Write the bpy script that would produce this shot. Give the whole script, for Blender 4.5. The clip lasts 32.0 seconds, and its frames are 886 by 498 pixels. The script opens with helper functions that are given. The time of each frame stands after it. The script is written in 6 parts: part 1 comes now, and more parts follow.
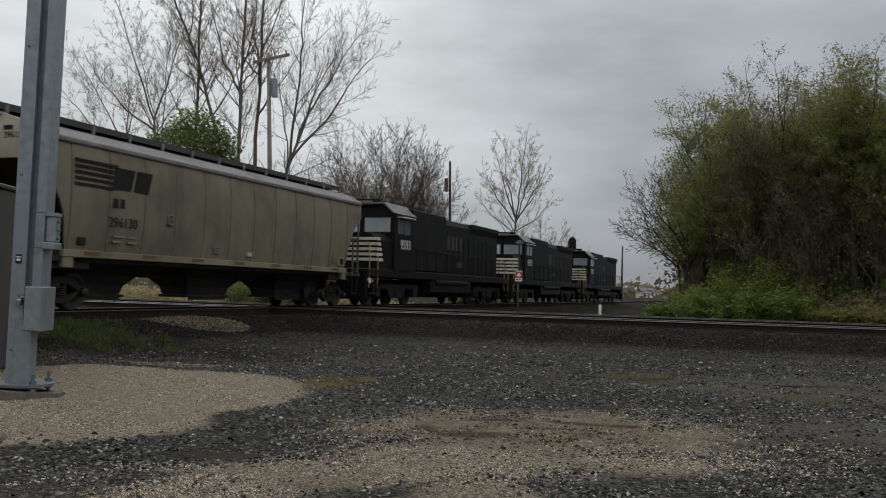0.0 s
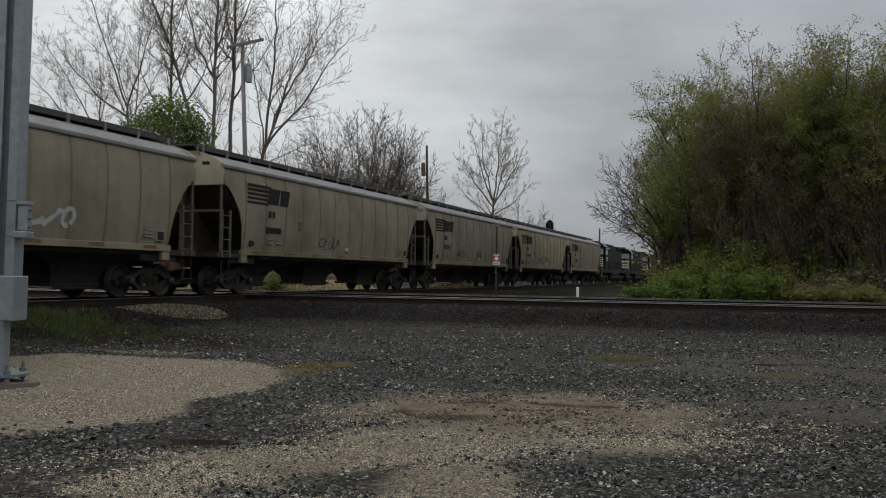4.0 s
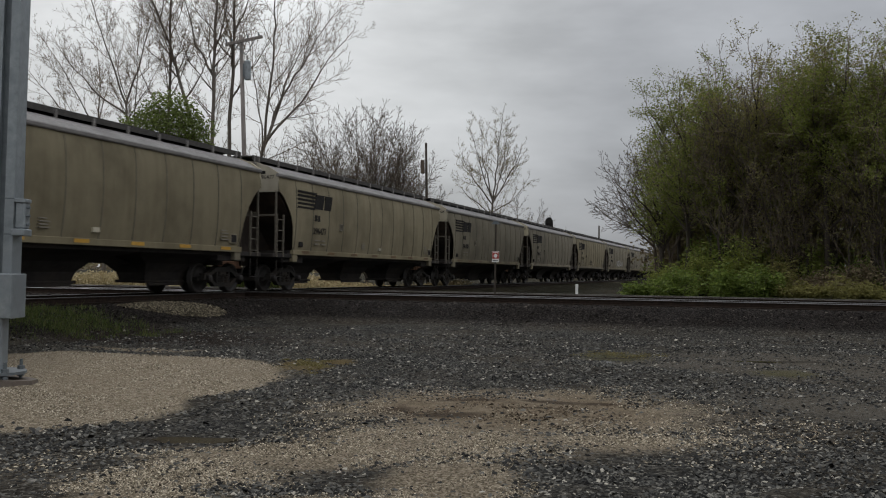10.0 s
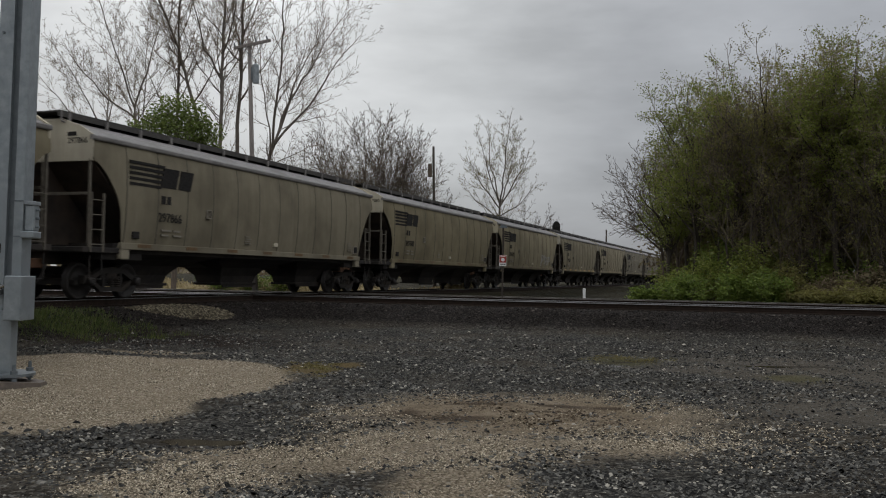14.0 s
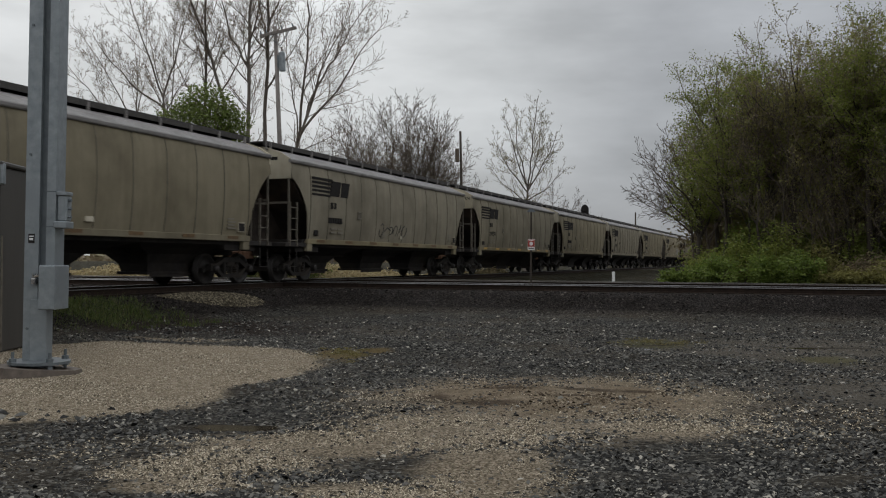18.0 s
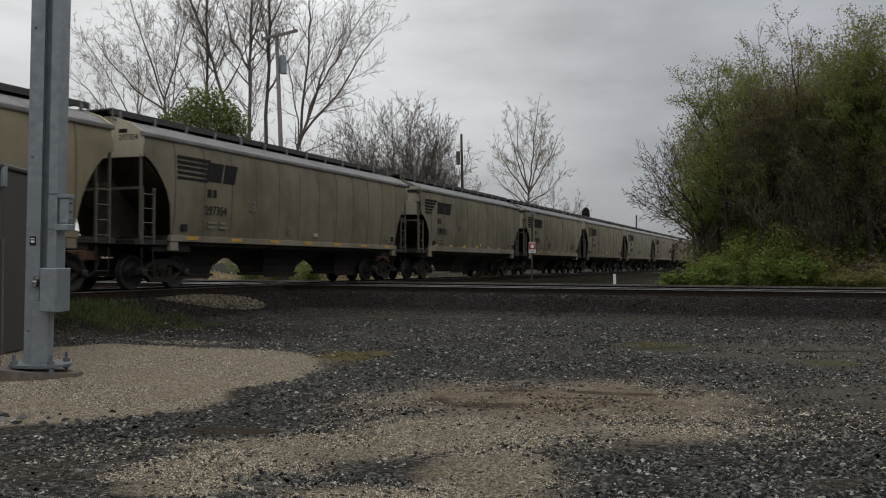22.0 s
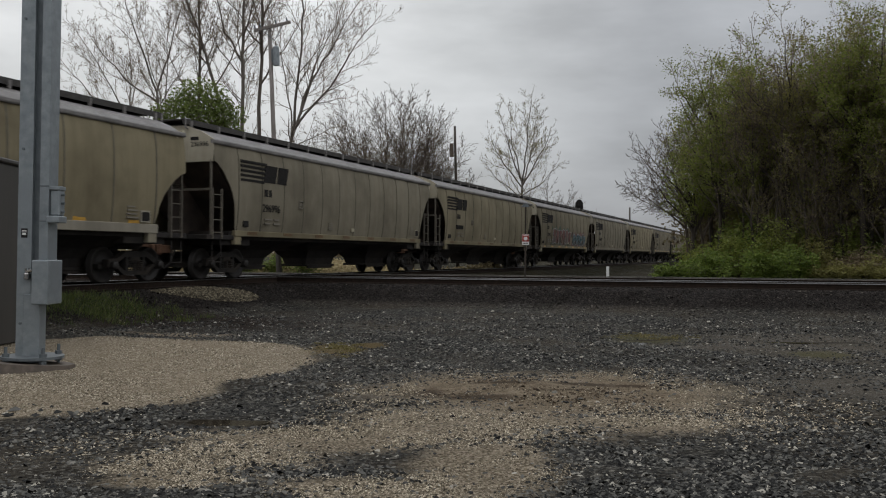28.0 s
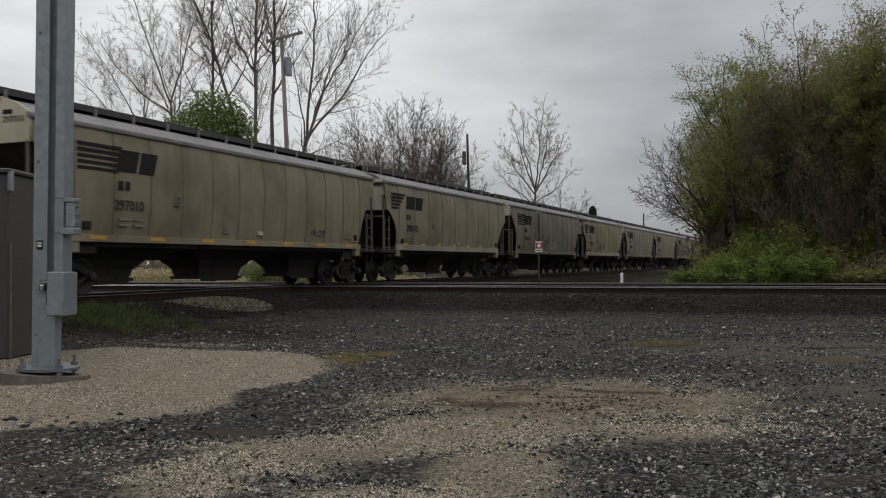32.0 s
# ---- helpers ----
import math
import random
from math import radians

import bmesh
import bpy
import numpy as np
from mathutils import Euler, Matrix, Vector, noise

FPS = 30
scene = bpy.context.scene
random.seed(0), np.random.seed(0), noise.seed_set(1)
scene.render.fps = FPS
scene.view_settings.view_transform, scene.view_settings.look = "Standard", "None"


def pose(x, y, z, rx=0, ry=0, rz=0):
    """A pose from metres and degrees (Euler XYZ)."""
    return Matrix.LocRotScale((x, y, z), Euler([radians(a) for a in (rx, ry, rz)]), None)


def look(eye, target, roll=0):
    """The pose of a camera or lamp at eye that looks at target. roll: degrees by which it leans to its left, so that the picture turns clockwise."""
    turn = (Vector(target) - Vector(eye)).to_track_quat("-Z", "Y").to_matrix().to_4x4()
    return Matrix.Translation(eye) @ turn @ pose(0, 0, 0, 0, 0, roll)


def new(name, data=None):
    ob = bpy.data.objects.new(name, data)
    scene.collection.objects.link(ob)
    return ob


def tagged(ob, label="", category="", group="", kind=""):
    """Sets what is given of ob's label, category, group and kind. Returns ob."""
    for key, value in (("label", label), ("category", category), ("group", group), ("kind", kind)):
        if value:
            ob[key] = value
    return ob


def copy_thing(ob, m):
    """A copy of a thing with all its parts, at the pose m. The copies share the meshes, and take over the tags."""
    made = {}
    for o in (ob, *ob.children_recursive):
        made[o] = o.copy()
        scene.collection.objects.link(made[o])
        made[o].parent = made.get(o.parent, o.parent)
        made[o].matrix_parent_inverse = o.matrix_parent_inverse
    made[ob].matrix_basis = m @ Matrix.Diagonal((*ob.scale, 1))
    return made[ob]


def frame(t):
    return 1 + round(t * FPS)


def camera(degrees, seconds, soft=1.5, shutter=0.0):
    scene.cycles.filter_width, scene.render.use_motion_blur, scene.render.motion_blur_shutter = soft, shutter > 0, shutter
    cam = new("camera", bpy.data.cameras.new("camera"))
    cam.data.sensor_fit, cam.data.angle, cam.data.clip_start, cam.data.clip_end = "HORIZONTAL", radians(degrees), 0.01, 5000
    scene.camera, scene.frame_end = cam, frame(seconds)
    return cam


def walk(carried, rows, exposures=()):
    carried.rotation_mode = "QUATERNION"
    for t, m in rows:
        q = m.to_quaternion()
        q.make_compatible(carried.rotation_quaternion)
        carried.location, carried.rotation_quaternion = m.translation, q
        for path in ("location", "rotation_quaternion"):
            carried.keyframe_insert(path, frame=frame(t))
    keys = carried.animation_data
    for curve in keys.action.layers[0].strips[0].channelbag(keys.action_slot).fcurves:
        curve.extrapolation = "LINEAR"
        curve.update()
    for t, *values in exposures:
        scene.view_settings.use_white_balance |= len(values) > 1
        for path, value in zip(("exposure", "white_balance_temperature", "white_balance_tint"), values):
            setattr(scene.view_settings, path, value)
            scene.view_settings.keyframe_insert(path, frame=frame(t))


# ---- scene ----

# ------------------------------------------------------------------ camera
cam = camera(52.0, 32.0, soft=1.08, shutter=0.15)

# seconds, yaw to the right, pitch up, lean (degrees), eye (metres)
PATH = (
    (0.0, 0.7302, 2.5253, 1.6128, -0.054, -0.010, 1.565),
    (0.5, 1.0372, 2.4748, 1.4969, -0.049, -0.017, 1.565),
    (1.0, 1.3181, 2.3752, 1.4369, -0.047, -0.015, 1.566),
    (1.5, 1.4603, 2.2652, 1.4921, -0.047, -0.007, 1.560),
    (2.0, 1.4363, 2.1786, 1.4188, -0.047, -0.010, 1.560),
    (2.5, 1.5769, 2.1791, 1.3295, -0.048, -0.006, 1.564),
    (3.0, 1.8661, 1.9024, 1.0736, -0.042, -0.007, 1.562),
    (3.5, 2.0696, 1.5732, 0.9195, -0.034, -0.007, 1.554),
    (5.5, 2.0493, 1.6580, 0.6986, -0.016, -0.002, 1.558),
    (6.0, 1.9096, 1.5664, 0.6745, -0.013, -0.005, 1.563),
    (6.5, 2.0811, 1.5829, 0.7184, -0.013, -0.004, 1.562),
    (7.0, 2.2263, 1.5920, 0.8023, -0.010, -0.002, 1.561),
    (7.5, 2.2472, 1.5054, 0.6621, -0.008, -0.005, 1.558),
    (8.0, 2.1748, 1.4088, 0.5892, -0.013, -0.002, 1.558),
    (8.5, 1.9893, 1.5040, 0.5635, -0.012, 0.001, 1.561),
    (9.0, 2.0759, 1.4767, 0.7862, -0.016, -0.001, 1.557),
    (9.5, 2.0861, 1.3915, 0.9262, -0.019, -0.001, 1.558),
    (10.0, 2.1587, 1.4151, 0.8282, -0.013, -0.002, 1.557),
    (10.5, 2.2253, 1.3783, 0.6658, -0.011, -0.003, 1.555),
    (11.0, 2.0835, 1.2571, 0.6141, -0.014, 0.002, 1.555),
    (11.5, 2.0962, 1.2172, 0.6713, -0.010, 0.004, 1.555),
    (12.0, 2.0343, 1.1036, 0.7946, -0.016, -0.002, 1.558),
    (12.5, 1.7014, 1.1018, 0.7933, -0.019, -0.006, 1.555),
    (13.0, 1.7076, 1.3058, 0.7245, -0.019, -0.005, 1.554),
    (13.5, 1.6060, 1.6072, 0.6449, -0.020, -0.001, 1.552),
    (14.0, 1.7190, 1.6446, 0.9960, -0.028, 0.006, 1.553),
    (14.5, 1.5227, 1.3684, 1.3073, -0.035, 0.005, 1.553),
    (16.5, 0.0341, 0.8705, 0.2588, -0.030, -0.000, 1.552),
    (17.0, -0.0763, 0.7340, 0.2066, -0.024, -0.001, 1.552),
    (17.5, -0.1754, 0.6019, 0.2365, -0.020, 0.004, 1.551),
    (18.0, -0.0609, 0.6863, 0.3121, -0.017, -0.002, 1.549),
    (18.5, -0.1804, 0.8875, 0.3216, -0.020, -0.002, 1.550),
    (19.0, -0.0727, 0.8075, 0.1985, -0.011, -0.005, 1.547),
    (19.5, 0.1122, 0.6525, 0.1437, -0.005, -0.001, 1.551),
    (20.0, 0.0006, 0.7591, 0.1399, -0.000, 0.000, 1.550),
    (20.5, -0.0994, 0.7543, 0.2005, -0.002, 0.001, 1.546),
    (21.0, -0.0793, 0.7044, 0.2736, -0.006, 0.005, 1.549),
    (21.5, -0.1856, 0.8165, 0.3744, -0.015, 0.006, 1.548),
    (22.0, -0.1176, 0.8573, 0.3386, -0.023, 0.002, 1.549),
    (22.5, 0.2973, 0.7546, 0.3601, -0.025, 0.001, 1.549),
    (23.0, 0.5221, 0.6067, 0.4404, -0.022, 0.008, 1.547),
    (23.5, 0.5051, 0.4889, 0.3870, -0.024, 0.008, 1.547),
    (24.0, 0.3727, 0.4817, 0.2180, -0.020, 0.008, 1.543),
    (24.5, 0.1753, 0.3439, 0.1383, -0.020, 0.004, 1.545),
    (25.0, 0.0196, 0.2191, 0.2067, -0.018, 0.006, 1.543),
    (25.5, -0.0077, 0.2201, 0.2931, -0.016, 0.011, 1.544),
    (27.5, 0.0394, 0.5937, 0.1998, -0.019, 0.006, 1.547),
    (28.0, 0.2870, 0.3722, 0.3140, -0.015, 0.006, 1.546),
    (28.5, 0.1555, 0.1970, 0.3495, -0.016, 0.005, 1.545),
    (29.0, -0.0614, 0.2969, 0.3653, -0.018, 0.004, 1.542),
    (29.5, -0.1612, 0.4272, 0.3779, -0.019, 0.004, 1.542),
    (30.0, -0.2216, 0.4712, 0.2619, -0.015, 0.003, 1.543),
    (30.5, -0.2811, 0.5901, 0.2078, -0.009, 0.002, 1.542),
    (31.0, -0.3656, 0.6027, 0.1256, -0.008, 0.003, 1.545),
    (31.5, -0.4039, 0.5535, -0.1653, -0.003, 0.004, 1.545),
    (32.0, -0.5802, 0.8704, -0.2280, 0.002, 0.002, 1.547),
)


def cam_pose(yaw, pitch, lean, x, y, z):
    a, b = radians(yaw), radians(pitch)
    aim = (x + math.sin(a) * math.cos(b), y + math.cos(a) * math.cos(b), z + math.sin(b))
    return look((x, y, z), aim, lean)


# small drifts of exposure and white balance
EXPOSURE = [(0.0, -0.03, 6370, 9), (3.2, -0.03, 6370, 9), (6.0, -0.03, 6460, 10), (7.0, 0.0, 6500, 10), (8.0, 0.09, 6500, 10), (9.5, 0.0, 6500, 10), (13.0, 0.02, 6500, 10), (14.2, -0.05, 6500, 10), (17.0, -0.04, 6480, 9),
            (19.0, 0.0, 6500, 10), (25.0, -0.02, 6500, 10), (28.0, 0.03, 6500, 10), (31.0, 0.03, 6500, 10), (32.0, 0.06, 6500, 10)]
walk(cam, [(t, cam_pose(*p)) for t, *p in PATH], EXPOSURE)

# ------------------------------------------------------------------ world and sun
SUN_AZ, SUN_EL = radians(-38), radians(48)      # azimuth from +y to the right


def build_world():
    w = bpy.data.worlds.new("world")
    scene.world = w
    w.use_nodes = True
    nt = w.node_tree
    N, L = nt.nodes, nt.links
    N.clear()
    out, bg = N.new("ShaderNodeOutputWorld"), N.new("ShaderNodeBackground")
    sky = N.new("ShaderNodeTexSky")
    sky.sky_type, sky.sun_disc = "NISHITA", False
    sky.sun_elevation, sky.sun_rotation = SUN_EL, SUN_AZ
    sky.air_density, sky.dust_density = 1.2, 2.0
    dim = N.new("ShaderNodeVectorMath")
    dim.operation = "SCALE"
    dim.inputs["Scale"].default_value = 0.05
    L.new(sky.outputs[0], dim.inputs[0])
    # an overcast lid: bright to the west and behind the eye, darker and bluer to the east, soft cloud bands
    co = N.new("ShaderNodeTexCoord")
    dot = N.new("ShaderNodeVectorMath")
    dot.operation = "DOT_PRODUCT"
    dot.inputs[1].default_value = Vector((-0.27, 0.92, 0.28)).normalized()
    L.new(co.outputs["Generated"], dot.inputs[0])
    ramp = N.new("ShaderNodeValToRGB")
    e = ramp.color_ramp.elements
    e[0].position, e[0].color = 0.0, (0.64, 0.65, 0.67, 1)
    e[1].position, e[1].color = 1.0, (0.87, 0.885, 0.89, 1)
    for p, c in ((0.30, (0.54, 0.55, 0.575)), (0.55, (0.465, 0.482, 0.508)), (0.75, (0.445, 0.464, 0.498)), (0.88, (0.535, 0.554, 0.582)), (0.95, (0.71, 0.73, 0.742))):
        q = ramp.color_ramp.elements.new(p)
        q.color = (*c, 1)
    L.new(dot.outputs["Value"], ramp.inputs["Fac"])
    mp = N.new("ShaderNodeMapping")
    mp.inputs["Scale"].default_value = (1.6, 1.6, 5.0)
    L.new(co.outputs["Generated"], mp.inputs["Vector"])
    nz = N.new("ShaderNodeTexNoise")
    nz.inputs["Scale"].default_value, nz.inputs["Detail"].default_value, nz.inputs["Roughness"].default_value = 1.9, 5.0, 0.55
    L.new(mp.outputs[0], nz.inputs["Vector"])
    cl = N.new("ShaderNodeMapRange")
    cl.inputs["From Min"].default_value, cl.inputs["From Max"].default_value = 0.3, 0.7
    cl.inputs["To Min"].default_value, cl.inputs["To Max"].default_value = 0.76, 1.20
    L.new(nz.outputs["Fac"], cl.inputs["Value"])
    mul = N.new("ShaderNodeVectorMath")
    mul.operation = "SCALE"
    L.new(ramp.outputs["Color"], mul.inputs[0])
    L.new(cl.outputs["Result"], mul.inputs["Scale"])
    # the cloud is thinner and brighter higher up
    sep = N.new("ShaderNodeSeparateXYZ")
    L.new(co.outputs["Generated"], sep.inputs[0])
    el = N.new("ShaderNodeFloatCurve")
    pts = el.mapping.curves[0].points
    pts[0].location, pts[1].location = (0.0, 0.33), (1.0, 1.0)
    pts.new(0.16, 0.42)
    pts.new(0.32, 0.50)
    pts.new(0.60, 0.80)
    L.new(sep.outputs[2], el.inputs["Value"])
    dbl = N.new("ShaderNodeMath")
    dbl.operation = "MULTIPLY"
    dbl.inputs[1].default_value = 2.0
    L.new(el.outputs[0], dbl.inputs[0])
    lift = N.new("ShaderNodeVectorMath")
    lift.operation = "SCALE"
    L.new(mul.outputs[0], lift.inputs[0])
    L.new(dbl.outputs[0], lift.inputs["Scale"])
    mix = N.new("ShaderNodeMix")
    mix.data_type = "RGBA"
    mix.inputs["Factor"].default_value = 0.93
    L.new(dim.outputs[0], mix.inputs["A"])
    L.new(lift.outputs[0], mix.inputs["B"])
    L.new(mix.outputs["Result"], bg.inputs["Color"])
    bg.inputs["Strength"].default_value = 1.0
    L.new(bg.outputs[0], out.inputs["Surface"])


build_world()
sun = new("sun", bpy.data.lights.new("sun", "SUN"))
sun.data.energy, sun.data.angle, sun.data.color = 0.6, radians(24), (1.0, 0.97, 0.93)
sun.matrix_basis = look((math.sin(SUN_AZ) * 60, math.cos(SUN_AZ) * 60, 60 * math.tan(SUN_EL)), (0, 0, 0))


# ------------------------------------------------------------------ materials
def material(name, rough=0.7, metal=0.0, spec=0.5):
    m = bpy.data.materials.new(name)
    m.use_nodes = True
    b = m.node_tree.nodes["Principled BSDF"]
    b.inputs["Roughness"].default_value, b.inputs["Metallic"].default_value = rough, metal
    b.inputs["Specular IOR Level"].default_value = spec
    return m, m.node_tree, b


def tex_noise(nt, scale, detail=4.0, rough=0.6, coords="Object", stretch=None, seed=0.0):
    co = nt.nodes.new("ShaderNodeTexCoord")
    src = co.outputs[coords]
    mp = nt.nodes.new("ShaderNodeMapping")
    mp.inputs["Location"].default_value = (seed, seed * 0.7, seed * 0.3)
    if stretch:
        mp.inputs["Scale"].default_value = stretch
    nt.links.new(src, mp.inputs["Vector"])
    n = nt.nodes.new("ShaderNodeTexNoise")
    n.inputs["Scale"].default_value, n.inputs["Detail"].default_value, n.inputs["Roughness"].default_value = scale, detail, rough
    nt.links.new(mp.outputs[0], n.inputs["Vector"])
    return n.outputs["Fac"]


def ramp_of(nt, fac, stops):
    r = nt.nodes.new("ShaderNodeValToRGB")
    el = r.color_ramp.elements
    el[0].position, el[0].color = stops[0][0], (*stops[0][1], 1)
    el[1].position, el[1].color = stops[-1][0], (*stops[-1][1], 1)
    for p, c in stops[1:-1]:
        el.new(p).color = (*c, 1)
    nt.links.new(fac, r.inputs["Fac"])
    return r.outputs["Color"]


def math_node(nt, op, a, b=None, clamp=False):
    n = nt.nodes.new("ShaderNodeMath")
    n.operation, n.use_clamp = op, clamp
    for i, v in enumerate((a, b)):
        if v is None:
            continue
        if isinstance(v, (int, float)):
            n.inputs[i].default_value = v
        else:
            nt.links.new(v, n.inputs[i])
    return n.outputs[0]


def mix_col(nt, fac, a, b, blend="MIX"):
    n = nt.nodes.new("ShaderNodeMix")
    n.data_type, n.blend_type = "RGBA", blend
    for key, v in (("Factor", fac), ("A", a), ("B", b)):
        if isinstance(v, (int, float)):
            n.inputs[key].default_value = v
        elif isinstance(v, tuple):
            n.inputs[key].default_value = (*v, 1)
        else:
            nt.links.new(v, n.inputs[key])
    return n.outputs["Result"]


def bump(nt, b, height, strength=0.3, dist=0.02):
    n = nt.nodes.new("ShaderNodeBump")
    n.inputs["Strength"].default_value, n.inputs["Distance"].default_value = strength, dist
    nt.links.new(height, n.inputs["Height"])
    nt.links.new(n.outputs[0], b.inputs["Normal"])


def island(nt):
    return nt.nodes.new("ShaderNodeNewGeometry").outputs["Random Per Island"]


def simple(name, dark, light, scale, rough=0.7, metal=0.0, bumps=0.2, stretch=None, dist=0.01, big=None, spec=0.4):
    m, nt, b = material(name, rough, metal, spec)
    f = tex_noise(nt, scale, 5, 0.65, stretch=stretch)
    col = ramp_of(nt, f, [(0.3, dark), (0.7, light)])
    if big:
        g = tex_noise(nt, big[0], 3, 0.5, seed=7.3)
        col = mix_col(nt, ramp_of(nt, g, [(0.45, (0, 0, 0)), (0.68, (1, 1, 1))]), col, big[1])
    nt.links.new(col, b.inputs["Base Color"])
    if bumps:
        bump(nt, b, f, bumps, dist)
    return m


def car_paint(name, base, dirt, streak=0.55):
    """Weathered grey-beige enamel: streaks that run down, soft stains, a per-car tint."""
    m, nt, b = material(name, 0.72, 0.0, 0.18)
    inf = nt.nodes.new("ShaderNodeObjectInfo").outputs["Random"]
    s1 = tex_noise(nt, 3.0, 6, 0.7, stretch=(1.0, 1.0, 0.10))
    s2 = tex_noise(nt, 0.55, 4, 0.6, seed=3.1)
    s3 = tex_noise(nt, 22.0, 3, 0.6, stretch=(1.0, 1.0, 0.05), seed=9.0)
    col = mix_col(nt, math_node(nt, "MULTIPLY", ramp_of(nt, s1, [(0.42, (0, 0, 0)), (0.75, (1, 1, 1))]), streak), base, dirt)
    col = mix_col(nt, math_node(nt, "MULTIPLY", ramp_of(nt, s2, [(0.42, (0, 0, 0)), (0.66, (1, 1, 1))]), 0.55), col, tuple(c * 0.62 for c in dirt))
    col = mix_col(nt, math_node(nt, "MULTIPLY", ramp_of(nt, s3, [(0.55, (0, 0, 0)), (0.8, (1, 1, 1))]), 0.35), col, tuple(c * 0.7 for c in dirt))
    tint = nt.nodes.new("ShaderNodeHueSaturation")
    nt.links.new(col, tint.inputs["Color"])
    nt.links.new(math_node(nt, "ADD", math_node(nt, "MULTIPLY", inf, 0.36), 0.80), tint.inputs["Value"])
    nt.links.new(math_node(nt, "ADD", math_node(nt, "MULTIPLY", math_node(nt, "FRACT", math_node(nt, "MULTIPLY", inf, 7.3)), 0.45), 0.92), tint.inputs["Saturation"])
    nt.links.new(tint.outputs[0], b.inputs["Base Color"])
    bump(nt, b, s2, 0.15, 0.02)
    return m


M = {}
M["paint"] = car_paint("car_paint", (0.234, 0.210, 0.154), (0.146, 0.126, 0.089))
# lighter copy of the car paint: sky light on the ends put into the colour
M["paint_light"] = car_paint("end_paint_sky_lit", (0.50, 0.465, 0.375), (0.33, 0.295, 0.225), 0.35)
M["roof"] = simple("roof_galvanised", (0.085, 0.079, 0.076), (0.215, 0.203, 0.195), 16.0, 0.50, 0.0, 0.3, stretch=(0.6, 1, 1), big=(1.3, (0.095, 0.087, 0.082)))
M["chord"] = simple("galvanised_chord", (0.115, 0.109, 0.103), (0.225, 0.213, 0.203), 6.0, 0.5, stretch=(0.4, 1, 1))
M["grating"] = simple("grating_dark", (0.034, 0.032, 0.030), (0.072, 0.067, 0.062), 9.0, 0.8)
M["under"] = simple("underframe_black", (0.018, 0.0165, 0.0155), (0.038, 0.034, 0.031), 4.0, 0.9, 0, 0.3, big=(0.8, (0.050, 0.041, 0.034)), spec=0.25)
M["truck"] = simple("truck_castings", (0.013, 0.012, 0.011), (0.030, 0.027, 0.024), 5.0, 0.85, 0, 0.3, big=(1.2, (0.038, 0.031, 0.025)), spec=0.2)
# soot plus the shade under the car ends, both put into this dark colour
M["slope"] = simple("slope_sheet_soot_shade", (0.022, 0.018, 0.015), (0.055, 0.041, 0.032), 2.0, 0.85, big=(0.9, (0.075, 0.052, 0.039)))
M["wheel"] = simple("wheel_steel", (0.013, 0.0115, 0.0105), (0.030, 0.026, 0.023), 6.0, 0.6)
M["tread"] = simple("wheel_tread", (0.35, 0.34, 0.33), (0.55, 0.54, 0.52), 10.0, 0.25, 1.0, 0)
M["rung"] = simple("ladder_paint", (0.068, 0.059, 0.047), (0.140, 0.122, 0.095), 8.0, 0.7)
M["rust"] = simple("rusted_steel", (0.10, 0.05, 0.03), (0.20, 0.11, 0.065), 9.0, 0.85)
M["ink"] = simple("stencil_black", (0.013, 0.012, 0.012), (0.032, 0.030, 0.028), 14.0, 0.85, 0, 0, spec=0.12)
M["seam"] = simple("seam_grime", (0.085, 0.076, 0.056), (0.15, 0.135, 0.10), 5.0, 0.7)
M["yellow"] = simple("reflector_yellow", (0.38, 0.21, 0.030), (0.54, 0.31, 0.05), 9.0, 0.45)
M["reflector_dull"] = simple("reflector_dull", (0.075, 0.046, 0.024), (0.15, 0.090, 0.036), 9.0, 0.55)
M["white"] = simple("white_paint", (0.60, 0.60, 0.58), (0.78, 0.78, 0.76), 7.0, 0.5)
M["puddle"] = simple("muddy_water", (0.024, 0.020, 0.014), (0.042, 0.035, 0.025), 3.0, 0.07, 0, 0.02, spec=0.5)
M["wet_concrete"] = simple("wet_concrete", (0.045, 0.034, 0.026), (0.120, 0.094, 0.072), 7.0, 0.6, 0, 0.6)
M["ghost"] = simple("faded_lettering", (0.025, 0.024, 0.021), (0.055, 0.052, 0.044), 9.0, 0.7)
M["faint"] = simple("faded_stencil", (0.16, 0.145, 0.115), (0.21, 0.19, 0.15), 9.0, 0.7)
M["loco"] = simple("locomotive_black", (0.006, 0.006, 0.0065), (0.013, 0.012, 0.012), 1.6, 0.6, 0, 0.05, stretch=(1, 1, 0.2), spec=0.12)
M["loco_roof"] = simple("locomotive_roof", (0.009, 0.009, 0.0095), (0.020, 0.019, 0.019), 2.0, 0.65, spec=0.12)
M["stripe"] = simple("nose_stripe", (0.55, 0.52, 0.42), (0.72, 0.69, 0.58), 6.0, 0.45)
M["amber"] = simple("handrail_amber", (0.26, 0.17, 0.06), (0.38, 0.26, 0.09), 8.0, 0.5)
M["galv"] = simple("galvanised_steel", (0.178, 0.202, 0.215), (0.285, 0.314, 0.328), 7.0, 0.42, 0.35, 0.06, big=(1.4, (0.222, 0.245, 0.26)))
# darker copy of the galvanised steel; on the mast's web it stands for shade
M["galv_dark"] = simple("galvanised_shade", (0.10, 0.115, 0.125), (0.16, 0.18, 0.19), 6.0, 0.5, 0.3, 0.05)
M["shed"] = simple("bungalow_steel", (0.050, 0.046, 0.041), (0.070, 0.064, 0.057), 1.2, 0.5, 0.1, 0.05, stretch=(2, 2, 0.3))
